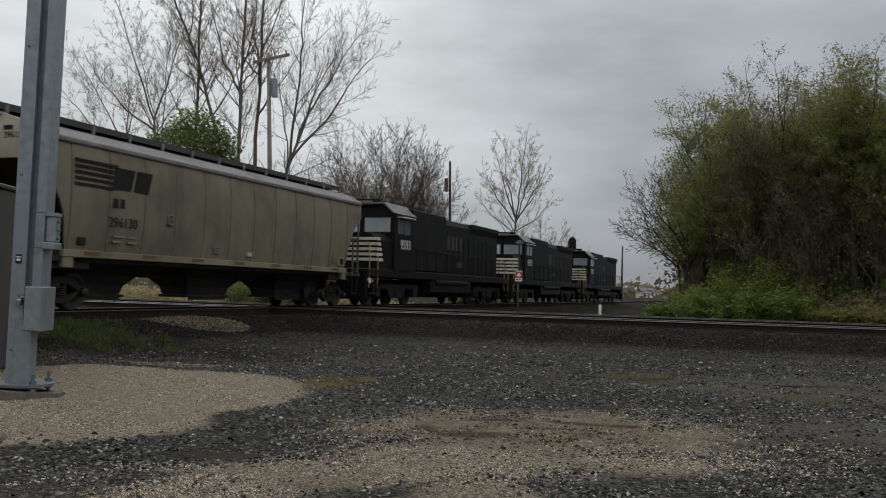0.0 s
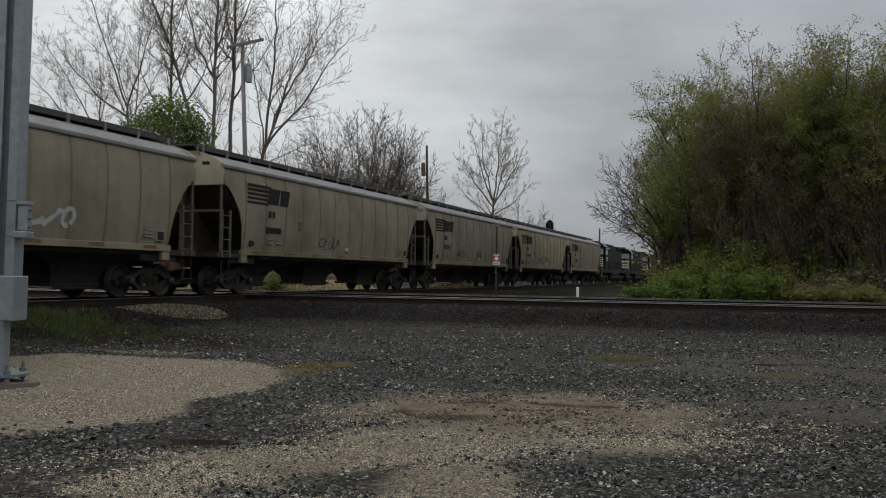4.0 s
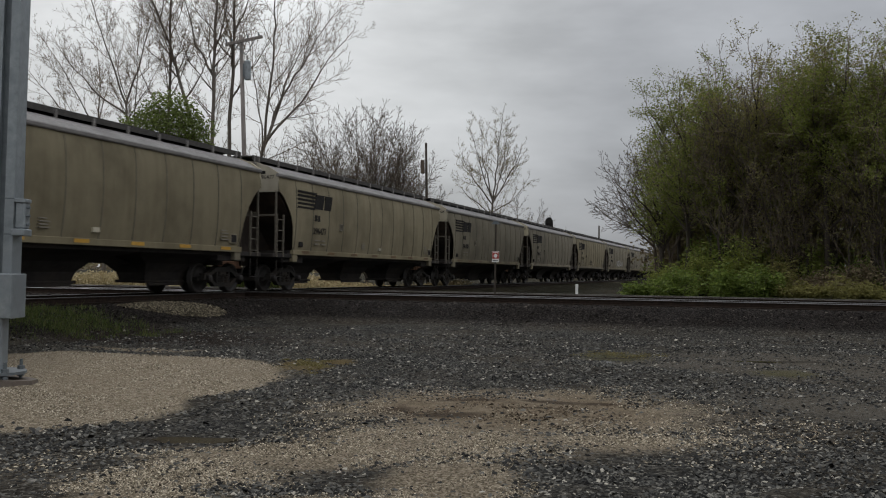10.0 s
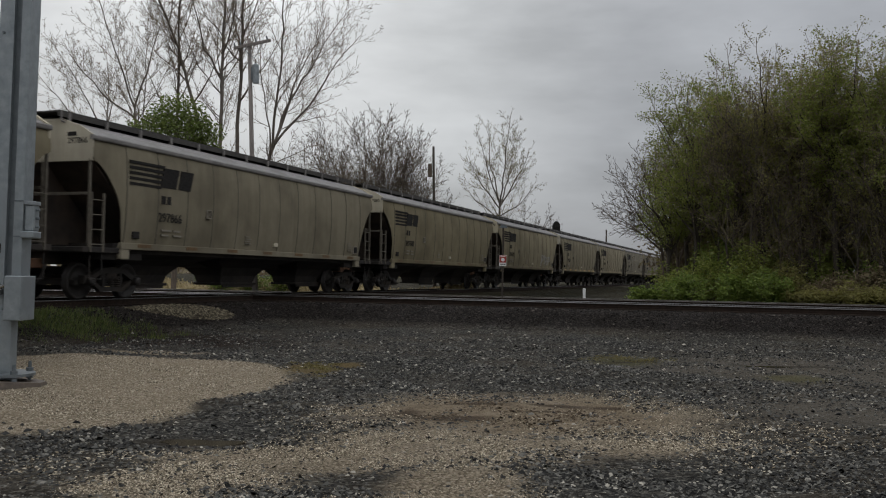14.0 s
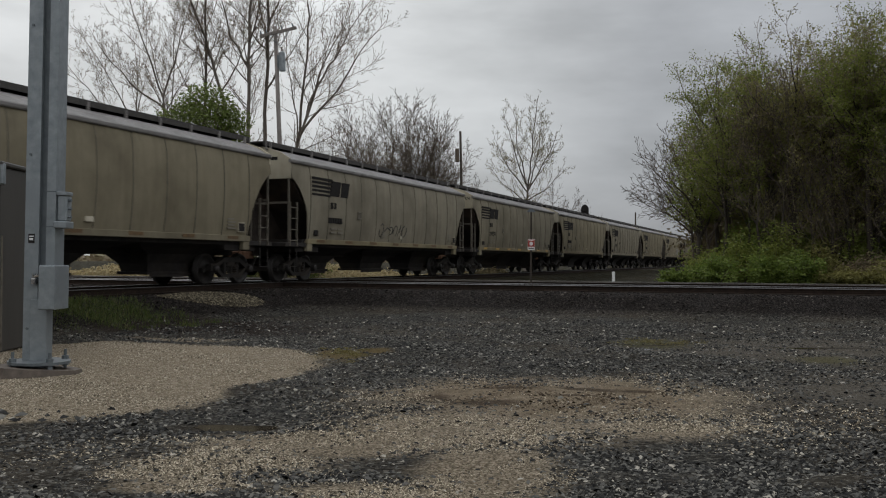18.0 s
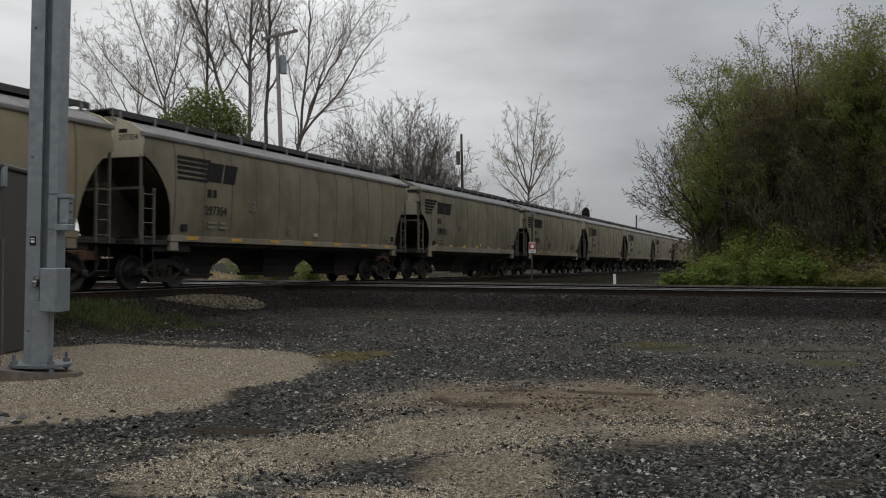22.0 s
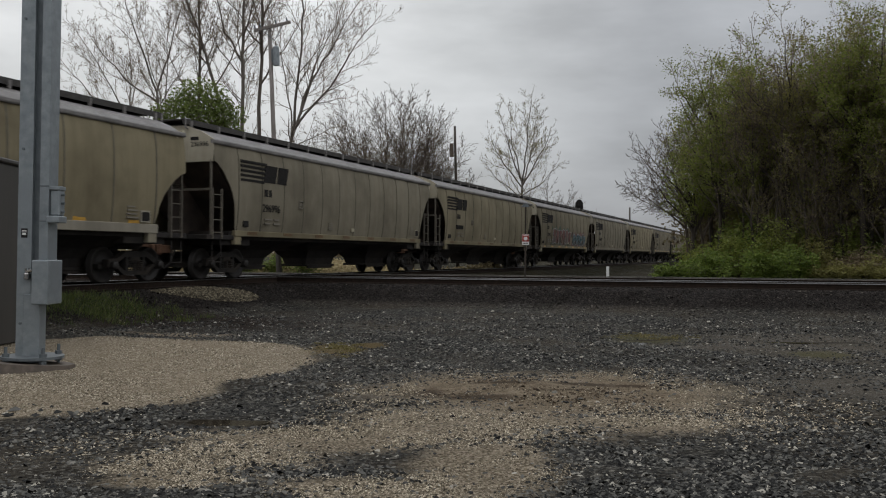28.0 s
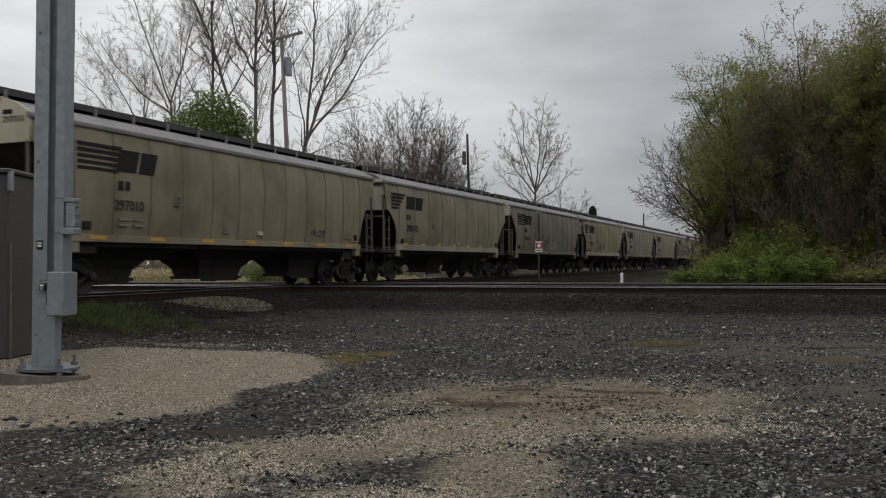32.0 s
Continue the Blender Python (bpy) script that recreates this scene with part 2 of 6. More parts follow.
M["concrete"] = simple("wet_concrete", (0.16, 0.145, 0.12), (0.30, 0.275, 0.235), 6.0, 0.6, 0, 0.3)
M["pole"] = simple("weathered_pole", (0.12, 0.105, 0.095), (0.26, 0.235, 0.215), 5.0, 0.85, 0, 0.4, stretch=(4, 4, 0.3))
M["bark"] = simple("grey_bark", (0.085, 0.072, 0.060), (0.18, 0.155, 0.13), 6.0, 0.9, 0, 0.5, stretch=(2, 2, 0.5))
M["bark_dark"] = simple("dark_bark", (0.068, 0.053, 0.041), (0.150, 0.120, 0.092), 6.0, 0.9, 0, 0.5, stretch=(2, 2, 0.5))
M["twig"] = simple("brown_twigs", (0.14, 0.110, 0.086), (0.26, 0.210, 0.170), 2.0, 0.9, 0, 0, spec=0.1)
M["bark_wood"] = simple("wood_bark", (0.026, 0.021, 0.016), (0.066, 0.053, 0.041), 6.0, 0.9, 0, 0.5, stretch=(2, 2, 0.5))
M["rail_side"] = simple("rail_rust", (0.016, 0.012, 0.010), (0.036, 0.025, 0.019), 8.0, 0.85, spec=0.1)
M["rail_top"] = simple("rail_polished", (0.125, 0.125, 0.125), (0.225, 0.225, 0.225), 3.0, 0.42, 1.0, 0, stretch=(0.3, 0.3, 1))
M["rail_dull"] = simple("rail_unused", (0.07, 0.065, 0.055), (0.13, 0.125, 0.105), 3.0, 0.6, 0.2, 0)
M["tie"] = simple("creosoted_tie", (0.012, 0.010, 0.008), (0.032, 0.025, 0.020), 5.0, 0.9, 0, 0.5, stretch=(4, 0.5, 4), spec=0.05)
M["road"] = simple("pale_wet_road", (0.22, 0.215, 0.20), (0.32, 0.31, 0.29), 1.5, 0.45, 0, 0.1)
M["sill_pale"] = car_paint("sill_paint", (0.30, 0.275, 0.22), (0.19, 0.168, 0.126), 0.5)
M["tag_black"] = simple("tag_black", (0.035, 0.033, 0.031), (0.095, 0.088, 0.078), 5.0, 0.8, 0, 0, spec=0.15)
M["tag_red"] = simple("tag_red", (0.085, 0.030, 0.024), (0.150, 0.052, 0.042), 4.0, 0.6, 0, 0)
M["tag_blue"] = simple("tag_blue", (0.030, 0.065, 0.085), (0.085, 0.135, 0.155), 6.0, 0.6, 0, 0)
M["tag_brown"] = simple("tag_brown", (0.060, 0.045, 0.038), (0.125, 0.090, 0.075), 4.0, 0.6, 0, 0)
M["tag_teal"] = simple("tag_teal", (0.020, 0.060, 0.070), (0.050, 0.120, 0.130), 5.0, 0.6, 0, 0)
M["tag_green"] = simple("tag_green", (0.022, 0.040, 0.022), (0.05, 0.078, 0.042), 6.0, 0.6, 0, 0)
M["tag_pale"] = simple("tag_pale", (0.24, 0.24, 0.235), (0.38, 0.38, 0.37), 6.0, 0.6, 0, 0)
# pale base colour: the sky's reflection is painted into the glass
M["glass_pale"] = simple("windshield_sky_glass", (0.34, 0.37, 0.39), (0.46, 0.49, 0.51), 2.0, 0.06, 0.4, 0)
M["sign_red"] = simple("sign_red", (0.27, 0.035, 0.026), (0.36, 0.055, 0.042), 9.0, 0.5)
M["glass"] = simple("cab_glass", (0.10, 0.11, 0.12), (0.14, 0.15, 0.16), 2.0, 0.05, 0.0, 0)


def leaf_material(name, stops, trans=0.35):
    m, nt, b = material(name, 0.55, 0, 0.3)
    col = ramp_of(nt, island(nt), stops)
    nt.links.new(col, b.inputs["Base Color"])
    t = nt.nodes.new("ShaderNodeBsdfTranslucent")
    nt.links.new(col, t.inputs["Color"])
    mx = nt.nodes.new("ShaderNodeMixShader")
    mx.inputs[0].default_value = trans
    out = nt.nodes["Material Output"]
    nt.links.new(b.outputs[0], mx.inputs[1])
    nt.links.new(t.outputs[0], mx.inputs[2])
    nt.links.new(mx.outputs[0], out.inputs["Surface"])
    return m


M["leaf_bright"] = leaf_material("spring_leaves", [(0.0, (0.120, 0.140, 0.030)), (0.5, (0.185, 0.215, 0.044)), (1.0, (0.260, 0.290, 0.075))], 0.5)
M["leaf_olive"] = leaf_material("olive_leaves", [(0.0, (0.160, 0.152, 0.052)), (0.5, (0.225, 0.212, 0.072)), (1.0, (0.295, 0.276, 0.100))], 0.55)
M["leaf_shrub"] = leaf_material("shrub_leaves", [(0.0, (0.085, 0.125, 0.024)), (0.5, (0.140, 0.195, 0.038)), (1.0, (0.215, 0.270, 0.062))], 0.5)
M["leaf_bush"] = leaf_material("evergreen_bush", [(0.0, (0.105, 0.130, 0.028)), (0.5, (0.160, 0.195, 0.042)), (1.0, (0.235, 0.265, 0.070))], 0.4)
M["leaf_bud"] = leaf_material("reddish_buds", [(0.0, (0.145, 0.108, 0.070)), (0.5, (0.20, 0.158, 0.098)), (1.0, (0.235, 0.210, 0.115))])
M["leaf_dome"] = leaf_material("dome_leaves", [(0.0, (0.070, 0.085, 0.022)), (0.5, (0.120, 0.165, 0.036)), (1.0, (0.185, 0.225, 0.060))], 0.45)
M["grass"] = leaf_material("track_grass", [(0.0, (0.048, 0.074, 0.018)), (0.5, (0.092, 0.126, 0.033)), (1.0, (0.15, 0.150, 0.056))], 0.4)
M["weed"] = leaf_material("yellow_weeds", [(0.0, (0.080, 0.065, 0.022)), (0.5, (0.14, 0.115, 0.036)), (1.0, (0.20, 0.175, 0.065))], 0.3)
M["straw"] = leaf_material("dry_grass", [(0.0, (0.28, 0.22, 0.11)), (0.5, (0.42, 0.34, 0.18)), (1.0, (0.52, 0.44, 0.26))], 0.3)


# ------------------------------------------------------------------ mesh helpers
class Shape:
    """Vertices and faces of one part, gathered piece by piece."""

    def __init__(self):
        self.v, self.f = [], []

    def add(self, verts, faces):
        o = len(self.v)
        self.v.extend(verts)
        self.f.extend([tuple(i + o for i in f) for f in faces])
        return self

    def box(self, x0, x1, y0, y1, z0, z1, c=0.0):
        """A box, its edges chamfered by c."""
        if c <= 0:
            v = [(x, y, z) for z in (z0, z1) for y in (y0, y1) for x in (x0, x1)]
            return self.add(v, [(0, 2, 3, 1), (4, 5, 7, 6), (0, 1, 5, 4), (2, 6, 7, 3), (0, 4, 6, 2), (1, 3, 7, 5)])
        bm = bmesh.new()
        bmesh.ops.create_cube(bm, size=1.0)
        for q in bm.verts:
            q.co = Vector((x0 if q.co.x < 0 else x1, y0 if q.co.y < 0 else y1, z0 if q.co.z < 0 else z1))
        bmesh.ops.bevel(bm, geom=bm.edges[:], offset=c, segments=1, affect="EDGES")
        bm.verts.index_update()
        self.add([tuple(q.co) for q in bm.verts], [tuple(q.index for q in f.verts) for f in bm.faces])
        bm.free()
        return self

    def tube(self, a, b, r0, r1=None, n=8, caps=True):
        a, b = Vector(a), Vector(b)
        r1 = r0 if r1 is None else r1
        w = (b - a).normalized()
        u = w.cross(Vector((0, 0, 1)) if abs(w.z) < 0.9 else Vector((1, 0, 0))).normalized()
        k = w.cross(u)
        v = []
        for p, r in ((a, r0), (b, r1)):
            for i in range(n):
                t = 2 * math.pi * i / n
                v.append(tuple(p + u * (r * math.cos(t)) + k * (r * math.sin(t))))
        f = [(i, (i + 1) % n, n + (i + 1) % n, n + i) for i in range(n)]
        if caps:
            f += [tuple(range(n))[::-1], tuple(range(n, 2 * n))]
        return self.add(v, f)

    def path(self, pts, r, n=6):
        for p, q in zip(pts, pts[1:]):
            self.tube(p, q, r, n=n)
        return self

    def loft(self, rings, closed=True, caps=True):
        """Skins rings of points of equal count."""
        n = len(rings[0])
        v = [tuple(p) for ring in rings for p in ring]
        f = []
        for j in range(len(rings) - 1):
            for i in range(n if closed else n - 1):
                a, b = j * n + i, j * n + (i + 1) % n
                f.append((a, b, b + n, a + n))
        if caps and closed:
            f += [tuple(range(n))[::-1], tuple(range((len(rings) - 1) * n, len(rings) * n))]
        return self.add(v, f)

    def prism(self, outline, axis, lo, hi):
        """An outline in two axes, drawn out along the third."""
        put = {"x": lambda p, t: (t, p[0], p[1]), "y": lambda p, t: (p[0], t, p[1]), "z": lambda p, t: (p[0], p[1], t)}[axis]
        return self.loft([[put(p, lo) for p in outline], [put(p, hi) for p in outline]])

    def mesh(self, name, mat, smooth=False):
        me = bpy.data.meshes.new(name)
        me.from_pydata(self.v, [], self.f)
        bm = bmesh.new()
        bm.from_mesh(me)
        bmesh.ops.recalc_face_normals(bm, faces=bm.faces[:])
        bm.to_mesh(me)
        bm.free()
        me.materials.append(mat)
        if smooth:
            me.polygons.foreach_set("use_smooth", [True] * len(me.polygons))
        return me


def part(name, shape, mat, parent=None, label="", smooth=False, at=None):
    """One mesh object under a thing or under a part."""
    me = shape if isinstance(shape, bpy.types.Mesh) else shape.mesh(name, mat, smooth)
    ob = new(name, me)
    if parent is not None:
        ob.parent = parent
    if at is not None:
        ob.matrix_basis = at
    if label:
        ob["label"] = label
    return ob


def thing(name, m, label, category, group=""):
    ob = new(name)
    ob.empty_display_size = 0.3
    ob.matrix_basis = m
    return tagged(ob, label, category, group)


def fast_mesh(name, verts, faces, mat, smooth=False):
    """Triangles or quads from arrays, many at once."""
    verts, faces = np.asarray(verts, np.float32), np.asarray(faces, np.int32)
    me = bpy.data.meshes.new(name)
    k = faces.shape[1]
    me.vertices.add(len(verts))
    me.vertices.foreach_set("co", verts.ravel())
    me.loops.add(faces.size)
    me.loops.foreach_set("vertex_index", faces.ravel())
    me.polygons.add(len(faces))
    me.polygons.foreach_set("loop_start", np.arange(0, faces.size, k, dtype=np.int32))
    me.polygons.foreach_set("loop_total", np.full(len(faces), k, np.int32))
    if smooth:
        me.polygons.foreach_set("use_smooth", np.ones(len(faces), bool))
    me.update(calc_edges=True)
    me.validate()
    me.materials.append(mat)
    return me


def text_mesh(words, size, mat, depth=0.004):
    cu = bpy.data.curves.new("writing", "FONT")
    cu.body, cu.size, cu.extrude, cu.resolution_u = words, size, depth, 3
    ob = bpy.data.objects.new("writing", cu)
    scene.collection.objects.link(ob)
    dg = bpy.context.evaluated_depsgraph_get()
    me = bpy.data.meshes.new_from_object(ob.evaluated_get(dg))
    bpy.data.objects.remove(ob)
    me.materials.clear()
    me.materials.append(mat)
    return me


# ------------------------------------------------------------------ plan
# the grain train's line: it runs away from the eye to the right; n points to its far side
TH = radians(21.26)
D_ = Vector((math.sin(TH), math.cos(TH), 0))
N_ = Vector((-math.cos(TH), math.sin(TH), 0))
TRACK_OFF = 16.80                     # its centre line's distance from the eye's place
RAIL_Z = 0.79                         # top of rail over the gravel yard
GAUGE = 0.755                         # half the gauge, to the rail's middle
# the crossing main line, two tracks, seen broadside
MA = math.atan2(-3.42, 12.45)
E_ = Vector((math.cos(MA), math.sin(MA), 0))
F_ = Vector((-math.sin(MA), math.cos(MA), 0))
MAIN_OFF = (28.60, 33.2)
TRAIN_TURN = math.degrees(math.atan2(D_.y, D_.x))
MAIN_TURN = math.degrees(MA)


def smooth_step(a, b, x):
    t = np.clip((x - a) / (b - a), 0, 1)
    return t * t * (3 - 2 * t)


def bed(x, y):
    """Height of the ground: a flat yard, and ballast beds that carry the tracks."""
    dt = np.abs(x * N_.x + y * N_.y - TRACK_OFF)
    side = x * F_.x + y * F_.y
    dm = np.maximum(np.maximum(MAIN_OFF[0] - side, side - MAIN_OFF[1]), 0)
    top = RAIL_Z - 0.20
    a = top * (1 - smooth_step(1.75, 3.5, dt))
    b = top * (1 - smooth_step(1.75, 3.6, dm))
    far = 0.25 * smooth_step(30, 50, side)
    return np.maximum(np.maximum(a, b), far)


# patches in the yard: centre, radii, turn in degrees
PALE = ((-5.3, 13.3, 3.5, 3.3, -12), (-5.6, 10.6, 3.1, 2.3, 0), (-3.65, 12.4, 1.75, 1.8, 0))
TAN = ((1.25, 10.3, 2.0, 1.8, 0), (0.3, 8.2, 1.2, 1.0, 6), (-0.75, 7.7, 1.35, 0.62, 8), (0.32, 6.8, 0.52, 0.9, 0), (-1.65, 6.8, 0.8, 0.48, 8), (-1.75, 6.2, 0.5, 0.2, 0), (1.9, 8.4, 0.8, 0.5, 0), (-0.25, 6.0, 0.8, 0.3, 0))
BROWN = ((1.25, 10.4, 1.7, 1.45, 0),)
RUTS = ((0.40, 9.8, 0.42, 0.16, 4), (1.75, 10.95, 0.42, 0.16, -6), (0.75, 10.9, 0.4, 0.12, 6), (2.3, 10.9, 0.25, 0.10, 0), (1.55, 10.35, 0.30, 0.07, 0), (-0.2, 10.2, 0.3, 0.25, 0))
CHIPS = ((2.2, 8.5, 1.3, 0.9, 0), (3.6, 9.4, 1.0, 0.9, 0), (-2.4, 7.4, 0.9, 0.5, 0), (-3.4, 6.9, 0.6, 0.3, 0))
MOSS = ((4.0, 17.3, 0.65, 0.95, -8), (6.1, 14.4, 0.5, 0.4, 0))
RUSTY = ((-1.65, 14.7, 0.45, 1.0, 0), (-1.2, 15.6, 0.3, 0.4, 0))
CLAY = ((-5.0, 17.4, 0.95, 0.30, -10),)
MUD = ((-2.05, 8.4, 0.55, 0.2, 0), (0.0, 9.9, 0.5, 0.15, 5), (6.7, 16.3, 0.9, 0.12, -12), (7.6, 13.2, 0.9, 0.14, -8), (4.0, 16.9, 0.5, 0.12, 0))
SOIL = ((-6.0, 20.5, 3.4, 1.9, -10),)
DUST = ((7.2, 15.6, 3.6, 2.2, -10), (6.2, 11.0, 2.4, 1.6, 0))


def patch(x, y, ells):
    d = np.full(np.shape(x), 9.0)
    for cx, cy, rx, ry, tn in ells:
        c, s = math.cos(radians(tn)), math.sin(radians(tn))
        u, v = (x - cx) * c + (y - cy) * s, -(x - cx) * s + (y - cy) * c
        d = np.minimum(d, np.sqrt((u / rx) ** 2 + (v / ry) ** 2))
    return d


def patch_nodes(nt, pos, ells, edge=0.12, wob=0.22):
    """The same patches for a material, with a frayed edge: 1 inside."""
    sep = nt.nodes.new("ShaderNodeSeparateXYZ")
    nt.links.new(pos, sep.inputs[0])
    best = None
    for cx, cy, rx, ry, tn in ells:
        c, s = math.cos(radians(tn)), math.sin(radians(tn))
        dx, dy = math_node(nt, "SUBTRACT", sep.outputs[0], cx), math_node(nt, "SUBTRACT", sep.outputs[1], cy)
        u = math_node(nt, "ADD", math_node(nt, "MULTIPLY", dx, c / rx), math_node(nt, "MULTIPLY", dy, s / rx))
        v = math_node(nt, "SUBTRACT", math_node(nt, "MULTIPLY", dy, c / ry), math_node(nt, "MULTIPLY", dx, s / ry))
        r = math_node(nt, "SQRT", math_node(nt, "ADD", math_node(nt, "MULTIPLY", u, u), math_node(nt, "MULTIPLY", v, v)))
        best = r if best is None else math_node(nt, "MINIMUM", best, r)
    nz = math_node(nt, "MULTIPLY", math_node(nt, "SUBTRACT", tex_noise(nt, 1.3, 5, 0.65, seed=len(ells)), 0.5), wob * 2)
    best = math_node(nt, "ADD", best, nz)
    mr = nt.nodes.new("ShaderNodeMapRange")
    mr.interpolation_type = "SMOOTHSTEP"
    mr.inputs["From Min"].default_value, mr.inputs["From Max"].default_value = 1 - edge, 1 + edge
    mr.inputs["To Min"].default_value, mr.inputs["To Max"].default_value = 1, 0
    nt.links.new(best, mr.inputs["Value"])
    return mr.outputs["Result"]


YARD_DIM = 0.85                            # one even factor that tones the ground and stones down under the bright sky


def ground_material():
    m, nt, b = material("yard_gravel", 0.75, 0, 0.03)
    geo = nt.nodes.new("ShaderNodeNewGeometry")
    pos = geo.outputs["Position"]
    vo = nt.nodes.new("ShaderNodeTexVoronoi")
    vo.inputs["Scale"].default_value = 26.0
    nt.links.new(pos, vo.inputs["Vector"])
    vf = nt.nodes.new("ShaderNodeTexVoronoi")
    vf.inputs["Scale"].default_value = 60.0
    nt.links.new(pos, vf.inputs["Vector"])
    cell = nt.nodes.new("ShaderNodeSeparateColor")
    nt.links.new(vo.outputs["Color"], cell.inputs[0])
    cellf = nt.nodes.new("ShaderNodeSeparateColor")
    nt.links.new(vf.outputs["Color"], cellf.inputs[0])
    dark = ramp_of(nt, cell.outputs[0], [(0.0, (0.010, 0.010, 0.010)), (0.5, (0.042, 0.041, 0.037)), (0.85, (0.090, 0.086, 0.075)), (1.0, (0.20, 0.190, 0.165))])
    pale = ramp_of(nt, cellf.outputs[0], [(0.0, (0.12, 0.096, 0.064)), (0.5, (0.27, 0.224, 0.158)), (1.0, (0.50, 0.43, 0.33))])
    tan = ramp_of(nt, cellf.outputs[1], [(0.0, (0.10, 0.080, 0.054)), (0.5, (0.25, 0.206, 0.145)), (1.0, (0.46, 0.39, 0.295))])
    big = tex_noise(nt, 0.35, 5, 0.6)
    col = mix_col(nt, ramp_of(nt, big, [(0.40, (0, 0, 0)), (0.66, (1, 1, 1))]), dark, mix_col(nt, 0.45, dark, (0.095, 0.076, 0.053)))
    col = mix_col(nt, math_node(nt, "MULTIPLY", patch_nodes(nt, pos, DUST, 0.5, 0.3), 0.55), col, (0.155, 0.138, 0.112))
    col = mix_col(nt, math_node(nt, "MULTIPLY", patch_nodes(nt, pos, TAN, 0.34, 0.42), 0.9), col, tan)
    col = mix_col(nt, math_node(nt, "MULTIPLY", patch_nodes(nt, pos, BROWN, 0.30, 0.4), 0.75), col, ramp_of(nt, tex_noise(nt, 3.2, 5, 0.65, seed=5.0), [(0.32, (0.100, 0.074, 0.048)), (0.5, (0.225, 0.178, 0.122)), (0.7, (0.310, 0.256, 0.186))]))
    col = mix_col(nt, patch_nodes(nt, pos, PALE, 0.05, 0.13), col, pale)
    for ells, tint, amount in ((MOSS, (0.105, 0.100, 0.036), 0.5), (RUSTY, (0.160, 0.118, 0.052), 0.8), (CLAY, (0.27, 0.222, 0.158), 0.9), (MUD, (0.050, 0.043, 0.034), 0.8), (RUTS, (0.062, 0.044, 0.030), 0.85), (SOIL, (0.030, 0.021, 0.016), 0.8)):
        col = mix_col(nt, math_node(nt, "MULTIPLY", patch_nodes(nt, pos, ells, 0.45, 0.4), amount), col, tint)
    sep = nt.nodes.new("ShaderNodeSeparateXYZ")
    nt.links.new(pos, sep.inputs[0])
    # ballast on the raised beds is dark brown
    up = nt.nodes.new("ShaderNodeMapRange")
    up.inputs["From Min"].default_value, up.inputs["From Max"].default_value = 0.09, 0.20
    nt.links.new(sep.outputs[2], up.inputs["Value"])
    bal = ramp_of(nt, cell.outputs[1], [(0.0, (0.010, 0.009, 0.008)), (0.6, (0.024, 0.020, 0.018)), (1.0, (0.06, 0.052, 0.046))])
    col = mix_col(nt, up.outputs["Result"], col, bal)
    # beyond the tracks: fields
    far = math_node(nt, "ADD", math_node(nt, "MULTIPLY", sep.outputs[0], F_.x), math_node(nt, "MULTIPLY", sep.outputs[1], F_.y))
    fr = nt.nodes.new("ShaderNodeMapRange")
    fr.inputs["From Min"].default_value, fr.inputs["From Max"].default_value = 37.0, 42.0
    nt.links.new(far, fr.inputs["Value"])
    fld = ramp_of(nt, tex_noise(nt, 0.25, 6, 0.7, seed=4), [(0.3, (0.020, 0.021, 0.011)), (0.5, (0.034, 0.030, 0.018)), (0.7, (0.060, 0.050, 0.029))])
    col = mix_col(nt, fr.outputs["Result"], col, fld)
    nt.links.new(mix_col(nt, 1.0, col, (YARD_DIM, YARD_DIM, YARD_DIM), "MULTIPLY"), b.inputs["Base Color"])
    wet = tex_noise(nt, 0.8, 4, 0.6, seed=11)
    rr = nt.nodes.new("ShaderNodeMapRange")
    rr.inputs["From Min"].default_value, rr.inputs["From Max"].default_value = 0.35, 0.65
    rr.inputs["To Min"].default_value, rr.inputs["To Max"].default_value = 0.6, 0.9
    nt.links.new(wet, rr.inputs["Value"])
    nt.links.new(rr.outputs["Result"], b.inputs["Roughness"])
    h = math_node(nt, "ADD", math_node(nt, "MULTIPLY", vo.outputs["Distance"], -1.0), math_node(nt, "MULTIPLY", vf.outputs["Distance"], -0.4))
    bump(nt, b, h, 1.0, 0.05)
    return m


M["ground"] = ground_material()


def build_ground():
    def axis(stops):
        out = []
        for (a, b, step) in stops:
            out += list(np.arange(a, b, step))
        return np.array(out + [stops[-1][1]])
    xs = axis([(-2500, -400, 700), (-400, -80, 40), (-80, -30, 2.5), (-30, 34, 0.40), (34, 80, 2.5), (80, 400, 40), (400, 2500, 700)])
    ys = axis([(-2500, -300, 550), (-300, -20, 40), (-20, 2, 2.0), (2, 48, 0.32), (48, 100, 2.5), (100, 400, 30), (400, 2600, 550)])
    X, Y = np.meshgrid(xs, ys)
    Z = bed(X, Y)
    rng = np.random.RandomState(3)
    low = rng.normal(0, 1, X.shape)
    near = (np.abs(X) < 30) & (Y > 2) & (Y < 40)
    lumps = 0.03 * np.sin(X * 0.9 + 1.3) * np.cos(Y * 0.7) + 0.018 * np.sin(X * 2.3 + Y * 1.7)
    inside = patch(X, Y, PALE)
    Z = Z + np.where(near, lumps * (Z < 0.3) + low * 0.006, 0) + 0.05 * np.clip(1.05 - inside, 0, 0.5)
    nx, ny = len(xs), len(ys)
    idx = np.arange(nx * ny).reshape(ny, nx)
    q = np.stack([idx[:-1, :-1], idx[:-1, 1:], idx[1:, 1:], idx[1:, :-1]], -1).reshape(-1, 4)
    ob = new("ground", fast_mesh("ground", np.stack([X, Y, Z], -1).reshape(-1, 3), q, M["ground"], True))
    tagged(ob, "wet grey gravel yard with pale limestone patches beside the tracks", "ground", kind="structure")


build_ground()


